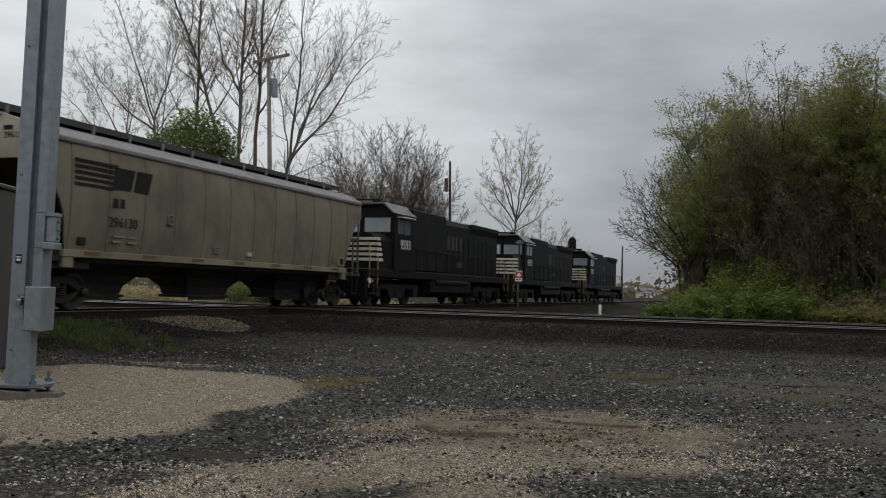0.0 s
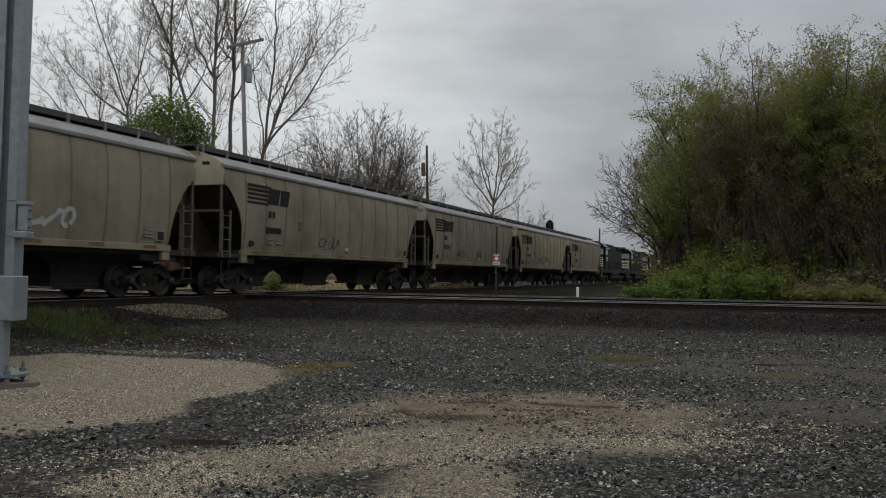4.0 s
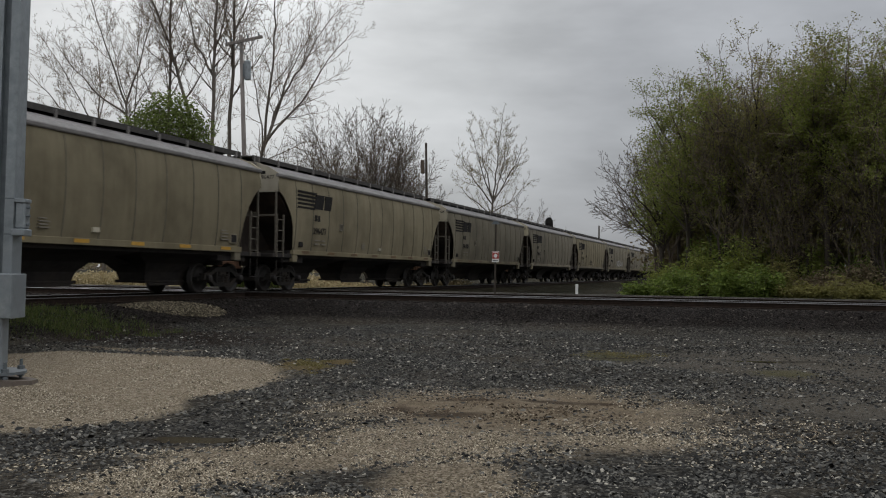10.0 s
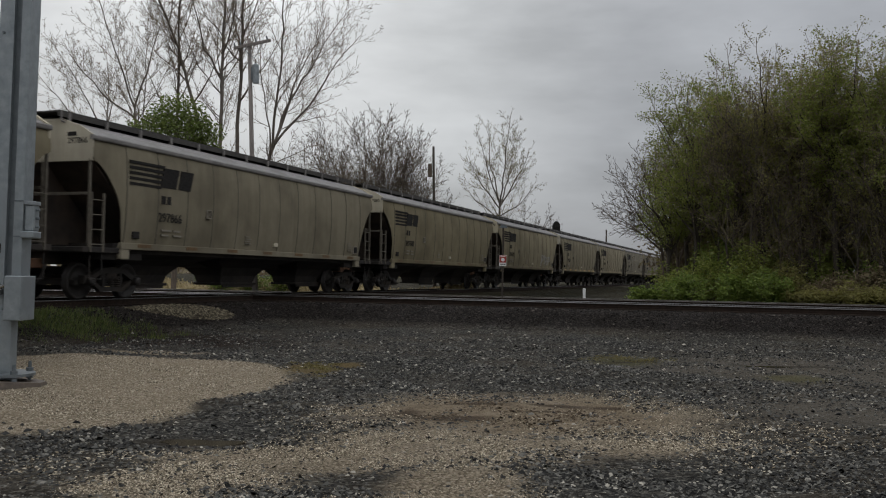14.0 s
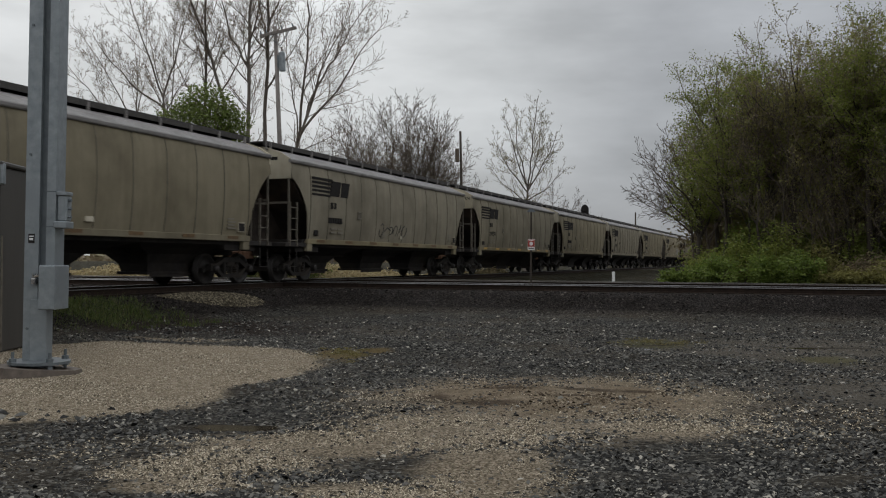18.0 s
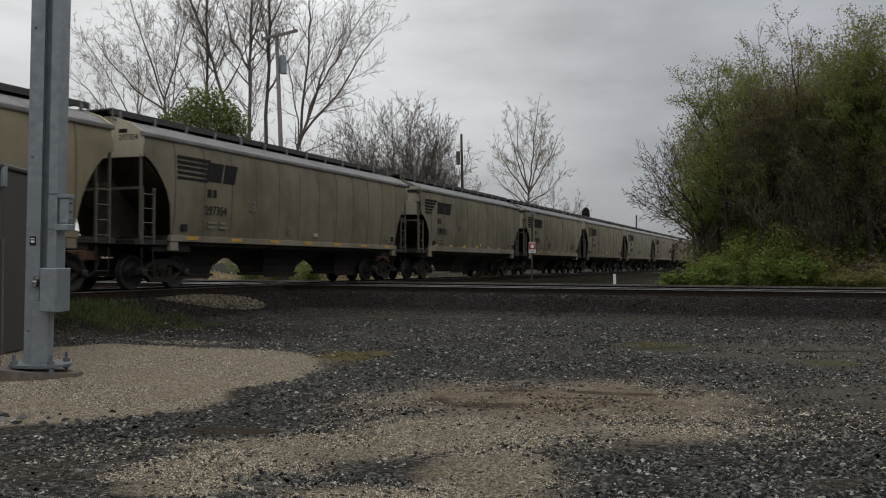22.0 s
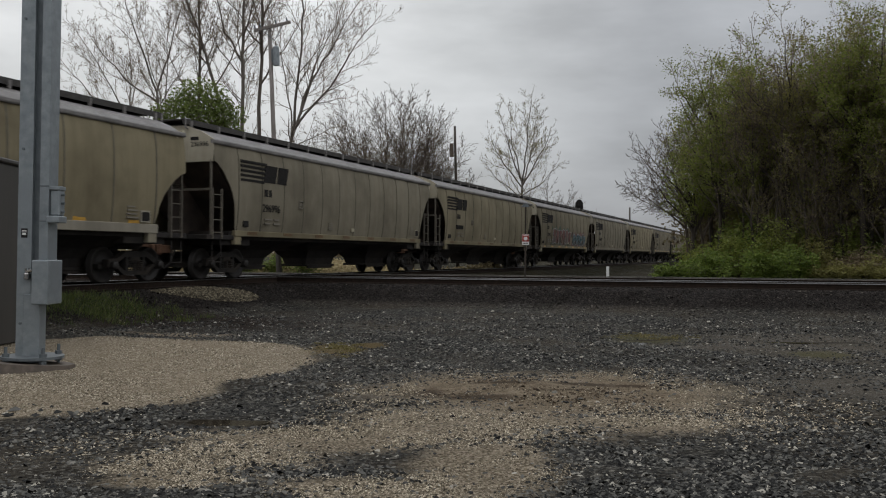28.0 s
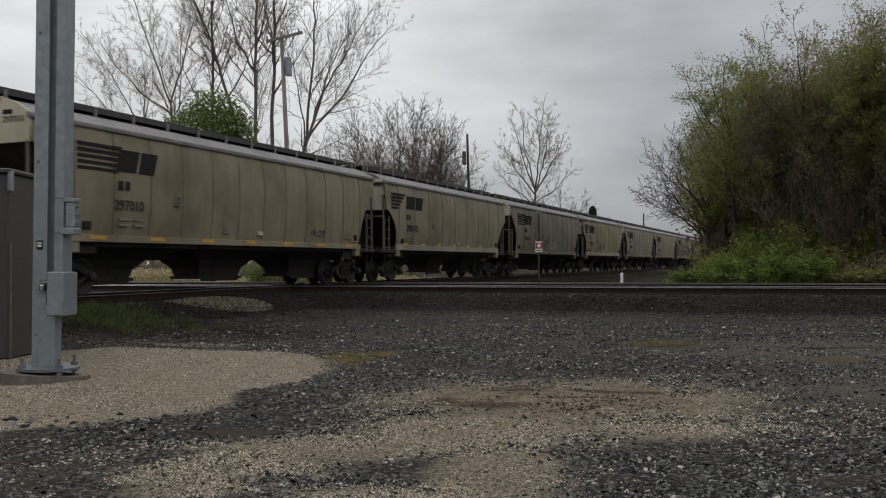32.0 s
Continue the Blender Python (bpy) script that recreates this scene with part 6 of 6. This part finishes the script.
# ------------------------------------------------------------------ beyond the train
def build_far():
    rd = new("road", Shape().box(-160, 160, -2.6, 2.6, -0.2, 0.06).mesh("road", M["road"]))
    rd.matrix_basis = Matrix.Translation(F_ * 46.0 + Vector((0, 0, 0.22))) @ pose(0, 0, 0, 0, 0, MAIN_TURN)
    tagged(rd, "pale wet side road beyond the tracks", "road", kind="structure")
    rng = np.random.RandomState(8)
    n = 42000
    x = rng.uniform(-60, -11, n)
    y = rng.uniform(0, 5.5, n)
    c = np.stack([x, y, 0.15 + rng.uniform(0, 1, n) * (0.55 + 0.35 * np.sin(x * 0.5))], 1)
    me = leaves_mesh("dry_grass", rng, c, 1, 0.05, 0.17, M["straw"])
    g = new("dry_grass", me)
    g.matrix_basis = Matrix.Translation(F_ * 50.0 + Vector((0, 0, 0.2))) @ pose(0, 0, 0, 0, 0, MAIN_TURN)
    tagged(g, "bank of tall dry yellow grass beyond the road", "grass", kind="stuff")
    # far hedge line on the horizon
    n = 9000
    a = rng.uniform(radians(-60), radians(60), n)
    r = rng.uniform(380, 460, n)
    h = 4.5 + 2.5 * np.sin(a * 37) + 1.5 * np.sin(a * 91)
    c = np.stack([np.sin(a) * r, np.cos(a) * r, rng.uniform(0, 1, n) * h], 1)
    tagged(new("distant_woods", leaves_mesh("distant_woods", rng, c, 1, 0.6, 4.0, M["leaf_bud"])), "low brown line of distant woods", "woods", kind="stuff")


build_far()


def build_far_house():
    h = thing("distant_house", pose(92, 388, 0.2, 0, 0, 20), "small white house with a grey roof far beyond the train", "house")
    part("wall", Shape().box(-3.2, 3.2, -2.5, 2.5, 0, 2.8), M["white"], h, "white wall")
    part("roof", Shape().prism([(-2.8, 2.7), (2.8, 2.7), (0, 4.4)], "x", -3.5, 3.5), M["roof"], h, "grey gable roof")
    for x in (-1.8, 1.6):
        part("window", Shape().box(x - 0.5, x + 0.5, -2.53, -2.49, 1.0, 2.1), M["glass"], h)
    part("door", Shape().box(-0.45, 0.45, -2.53, -2.49, 0.0, 2.05), M["rust"], h)


build_far_house()


def yard_z(x, y):
    return 0.03 * math.sin(x * 0.9 + 1.3) * math.cos(y * 0.7) + 0.018 * math.sin(x * 2.3 + y * 1.7)


def build_puddles():
    rng = random.Random(4)
    for cx, cy, rx, ry in ((-1.95, 8.38, 0.36, 0.20), (3.75, 16.1, 0.42, 0.24), (6.75, 16.3, 0.8, 0.10)):
        z = yard_z(cx, cy) + 0.002
        ring = []
        for i in range(28):
            t = 2 * math.pi * i / 28
            k = 1 + 0.22 * math.sin(3 * t + rng.uniform(0, 0.6)) + rng.uniform(-0.10, 0.10)
            ring.append((cx + rx * k * math.cos(t), cy + ry * k * math.sin(t)))
        pd = new("puddle", Shape().prism(ring, "z", z - 0.05, z).mesh("puddle", M["puddle"]))
        tagged(pd, "shallow brown puddle of muddy water in the gravel", "puddle", kind="structure")


build_puddles()


# ------------------------------------------------------------------ loose stones and grass in the yard
def stones(name, seed, n, size, keep, mat, label, area, flat=0.6, chip=False):
    """Broken stones strewn over the yard, thinner with distance."""
    rng = np.random.RandomState(seed)
    x0, x1, y0, y1 = area
    u = rng.uniform(0, 1, n * 6)
    y = 1.0 / (u / y0 + (1 - u) / y1)
    x = y * rng.uniform(-0.60, 0.56, n * 6)
    ok = (x > x0) & (x < x1) & keep(x, y, rng)
    x, y = x[ok][:n], y[ok][:n]
    k = len(x)
    base = np.array([(-1, -0.8, -0.5), (1, -0.9, -0.5), (0.9, 0.9, -0.5), (-0.9, 0.8, -0.5), (-0.45, -0.1, 0.6), (0.5, 0.15, 0.5)])
    f = np.array([(0, 1, 5), (0, 5, 4), (1, 2, 5), (2, 3, 4), (2, 4, 5), (3, 0, 4)])
    if chip:
        base = np.array([(-1, -0.8, -0.5), (1, -0.7, -0.5), (0.1, 1.0, -0.5), (0.0, -0.1, 0.6)])
        f = np.array([(0, 1, 3), (1, 2, 3), (2, 0, 3)])
    m = len(base)
    v = base[None] * rng.uniform(0.6, 1.35, (k, m, 3))
    s = size * np.minimum(rng.lognormal(0, 0.42, k), 2.1) * (0.62 + y / 32)
    v = v * s[:, None, None] * np.array([1, 0.8, flat])
    ax = rng.normal(0, 0.35, (k, 2))
    t = rng.uniform(0, 2 * math.pi, k)
    c, sn = np.cos(t)[:, None], np.sin(t)[:, None]
    vx, vy, vz = v[..., 0], v[..., 1], v[..., 2]
    vz = vz + vx * ax[:, :1] + vy * ax[:, 1:]
    gx, gy = vx * c - vy * sn, vx * sn + vy * c
    z = bed(x, y) + np.where(bed(x, y) < 0.3, 0.03 * np.sin(x * 0.9 + 1.3) * np.cos(y * 0.7) + 0.018 * np.sin(x * 2.3 + y * 1.7), 0) + 0.05 * np.clip(1.05 - patch(x, y, PALE), 0, 0.5)
    v = np.stack([gx + x[:, None], gy + y[:, None], vz + z[:, None] + s[:, None] * 0.2], -1).reshape(-1, 3)
    F4 = (f[None] + (np.arange(k) * m)[:, None, None]).reshape(-1, 3)
    tagged(new(name, fast_mesh(name, v, F4, mat)), label, "gravel", kind="stuff")


def stone_material(name, stops, rough=0.55):
    m, nt, b = material(name, rough + 0.2, 0, 0.08)
    nt.links.new(ramp_of(nt, island(nt), [(p, tuple(YARD_DIM * v for v in c)) for p, c in stops]), b.inputs["Base Color"])
    return m


M["stone_dark"] = stone_material("blue_grey_stone", [(0.0, (0.008, 0.008, 0.008)), (0.42, (0.036, 0.036, 0.034)), (0.78, (0.112, 0.110, 0.100)), (0.95, (0.19, 0.182, 0.16)), (1.0, (0.48, 0.45, 0.38))], 0.5)
M["stone_pale"] = stone_material("limestone_chips", [(0.0, (0.075, 0.060, 0.042)), (0.5, (0.265, 0.220, 0.155)), (1.0, (0.66, 0.585, 0.46))], 0.7)
M["stone_tan"] = stone_material("tan_chips", [(0.0, (0.045, 0.037, 0.026)), (0.5, (0.235, 0.195, 0.138)), (1.0, (0.68, 0.60, 0.46))], 0.65)
M["clod"] = stone_material("brown_clods", [(0.0, (0.035, 0.025, 0.016)), (0.6, (0.095, 0.070, 0.046)), (1.0, (0.20, 0.155, 0.105))], 0.6)
M["stone_heap"] = stone_material("heap_chips", [(0.0, (0.030, 0.026, 0.018)), (0.6, (0.095, 0.080, 0.054)), (1.0, (0.24, 0.21, 0.15))], 0.7)
M["stone_bed"] = stone_material("brown_ballast", [(0.0, (0.009, 0.008, 0.007)), (0.6, (0.026, 0.022, 0.019)), (0.95, (0.060, 0.052, 0.045)), (1.0, (0.16, 0.145, 0.125))], 0.6)


def build_stones():
    def ragged(x, y, rng, ells, w):
        return patch(x, y, ells) + rng.normal(0, w, np.shape(x))

    ph = np.random.RandomState(77).uniform(0, 6.283, (9, 2))

    def clump(x, y):
        """Uneven cover: the dark stone lies in drifts and islands over the tan."""
        v = 0
        for i, (a, b) in enumerate(ph):
            k = 2.2 * 1.42 ** i
            v = v + np.sin(k * (x * math.cos(a) + y * 0.6 * math.sin(a)) + b) * np.sin(k * 0.8 * (y * 0.7 * math.cos(b) - x * math.sin(b)) + a) * 1.15 ** -i
        return v / 2.0

    def open_yard(x, y, r):
        t = ragged(x, y, r, TAN, 0.20) + 0.40 * clump(x, y)
        return ((patch(x, y, DUST) > 1) | (r.uniform(0, 1, np.shape(x)) < 0.6)) & (ragged(x, y, r, PALE, 0.03) > 1.0) & ((t > 1.0) | (r.uniform(0, 1, np.shape(x)) < np.where(patch(x, y, BROWN) < 1, 0.05, 0.09))) & (patch(x, y, MUD) > 1.0) & (bed(x, y) < 0.12) & ((np.minimum(patch(x, y, RUSTY[:2]), patch(x, y, MOSS)) > 0.85) | (r.uniform(0, 1, np.shape(x)) < 0.2))
    stones("dark_gravel", 1, 56000, 0.0165, open_yard, M["stone_dark"], "coarse wet grey crushed stone", (-16, 16, 4.0, 25))
    stones("near_gravel", 11, 14000, 0.0120, lambda x, y, r: open_yard(x, y, r) & (y < 9.5), M["stone_dark"], "coarse wet grey crushed stone close by", (-8, 8, 4.0, 10))
    stones("far_gravel", 12, 26000, 0.0135, lambda x, y, r: open_yard(x, y, r) & (y > 11), M["stone_dark"], "coarse wet grey crushed stone towards the track", (-14, 14, 11, 23))
    stones("chip_gravel", 13, 7000, 0.0100, lambda x, y, r: ragged(x, y, r, CHIPS, 0.2) < 1.0, M["stone_tan"], "loose tan chips strewn among the grey stone", (-5, 8, 5.5, 12))
    stones("pale_gravel", 2, 46000, 0.0080, lambda x, y, r: ragged(x, y, r, PALE, 0.03) < 0.99, M["stone_pale"], "fine pale limestone chips in a spread heap", (-12, 0, 6.5, 18), chip=True)
    stones("tan_gravel", 3, 72000, 0.0074, lambda x, y, r: (ragged(x, y, r, TAN, 0.20) + 0.40 * clump(x, y) < 1.1) & ((patch(x, y, BROWN) > 0.8) | (r.uniform(0, 1, np.shape(x)) < 0.12)), M["stone_tan"], "fine tan gravel worn into the yard", (-5, 6, 4.0, 13.5), chip=True)
    stones("ballast_stone", 4, 24000, 0.017, lambda x, y, r: bed(x, y) > 0.05, M["stone_bed"], "dark brown track ballast", (-16, 22, 16, 33))

    stones("mud_clod", 14, 2600, 0.0125, lambda x, y, r: (ragged(x, y, r, BROWN, 0.12) < 1.0) & (clump(x, y) > 0.15), M["clod"], "wet brown clods in the worn mud patch", (-2, 5, 8.0, 13))
    stones("loose_rock", 6, 70, 0.042, lambda x, y, r: patch(x, y, ((-4.35, 8.95, 0.9, 0.35, 0), (-5.2, 9.1, 0.7, 0.3, 0), (-3.2, 9.2, 0.5, 0.2, 0))) < 1.0, M["stone_dark"], "larger dark stones at the foot of the pale heap", (-8, 0, 8.4, 9.6))


build_stones()


def build_heap():
    """A low pale heap at the corner between the two lines."""
    rng = np.random.RandomState(9)
    n = 3600
    a, q = rng.uniform(0, 6.283, n), np.sqrt(rng.uniform(0, 1, n))
    u, v = np.cos(a) * q * 1.9, np.sin(a) * q * 0.48
    t = radians(58)
    x, y = -6.20 + u * math.cos(t) - v * math.sin(t), 24.45 + u * math.sin(t) + v * math.cos(t)
    z = bed(x, y) + 0.09 * (1 - q ** 2) + rng.uniform(-0.02, 0.01, n)
    base = np.array([(-1, -0.8, -0.5), (1, -0.9, -0.5), (0.9, 0.9, -0.5), (-0.9, 0.8, -0.5), (-0.45, -0.1, 0.6), (0.5, 0.15, 0.5)])
    v6 = base[None] * rng.uniform(0.6, 1.3, (n, 6, 3)) * rng.uniform(0.016, 0.038, n)[:, None, None]
    v6 = v6 + np.stack([x, y, z], 1)[:, None]
    f = np.array([(0, 1, 5), (0, 5, 4), (1, 2, 5), (2, 3, 4), (2, 4, 5), (3, 0, 4)])
    tagged(new("gravel_heap", fast_mesh("gravel_heap", v6.reshape(-1, 3), (f[None] + (np.arange(n) * 6)[:, None, None]).reshape(-1, 3), M["stone_heap"])), "low heap of tan gravel beside the crossing", "gravel heap", kind="stuff")


build_heap()


def build_grass():
    rng = np.random.RandomState(21)
    n = 7500
    cx = rng.normal(-7.9, 0.75, 160)
    cy = 20.0 + (cx + 7.6) * 0.9 + rng.normal(0, 0.7, 160)
    pick = rng.randint(0, 160, n)
    x = cx[pick] + rng.normal(0, 0.16, n)
    y = cy[pick] + rng.normal(0, 0.16, n)
    c = np.stack([x, y, bed(x, y)], 1)
    a = rng.normal(0, 0.35, (n, 2))
    h = rng.uniform(0.03, 0.12, n) * rng.uniform(0.5, 1.7, 160)[pick]
    w = 0.008
    t = rng.uniform(0, math.pi, n)
    dx, dy = np.cos(t) * w, np.sin(t) * w
    v = np.stack([c + np.stack([dx, dy, 0 * h], 1), c - np.stack([dx, dy, 0 * h], 1), c + np.stack([a[:, 0] * h, a[:, 1] * h, h], 1)], 1).reshape(-1, 3)
    f = np.arange(n * 3).reshape(-1, 3)
    tagged(new("grass_tuft", fast_mesh("grass_tuft", v, f, M["grass"])), "rough green grass beside the ballast", "grass", kind="stuff")
    # low yellow weeds that creep over the gravel
    rows = [(-1.65, 14.7, 0.45, 0.9), (4.0, 17.3, 0.7, 0.9)]
    v = []
    for cx, cy, rx, ry in rows:
        k = int(1300 * rx) if cx > -1.2 else 2600
        o = rng.normal(0, 0.5, (40, 2))[rng.randint(0, 40, k)] + rng.normal(0, 0.10, (k, 2))
        x, y = cx + o[:, 0] * rx, cy + o[:, 1] * ry
        b = np.stack([x, y, np.full(k, 0.015)], 1)
        a, hh, t = rng.normal(0, 1.0, (k, 2)), rng.uniform(0.006, 0.028, k), rng.uniform(0, math.pi, k)
        d = np.stack([np.cos(t), np.sin(t), 0 * t], 1) * 0.008
        v.append(np.stack([b + d, b - d, b + np.stack([a[:, 0] * hh, a[:, 1] * hh, hh], 1)], 1).reshape(-1, 3))
    v = np.concatenate(v)
    tagged(new("weed_patch", fast_mesh("weed_patch", v, np.arange(len(v)).reshape(-1, 3), M["weed"])), "low yellow-green weeds creeping over the gravel", "weeds", kind="stuff")


build_grass()


# ------------------------------------------------------------------ what moves
def spin(axle, s):
    """Rows of an axle that rolls along while its vehicle passes the yard."""
    x, r = axle.location.x, axle.location.z
    rows = [(0.0, pose(x, 0, r))]
    turn, last = 0.0, 0.0
    for k in range(1, int(32 * FPS)):
        t = k / FPS
        if -2.0 < s + x + ride(t) < 75.0:
            if last and t - last < 0.05:
                turn += math.degrees((ride(t) - ride(last)) / r)
            rows.append((t, pose(x, 0, r, 0, turn, 0)))
            last = t
    rows.append((32.0, pose(x, 0, r, 0, turn, 0)))
    return rows


def motions():
    times = [0, 4, 8, 12, 16, 20, 24, 28, 32]
    for ob, s in MOVERS:
        walk(ob, [(t, on_track(s + ride(t))) for t in times])
        for p in ob.children:
            if p.name.startswith("axle"):
                walk(p, spin(p, s))


motions()
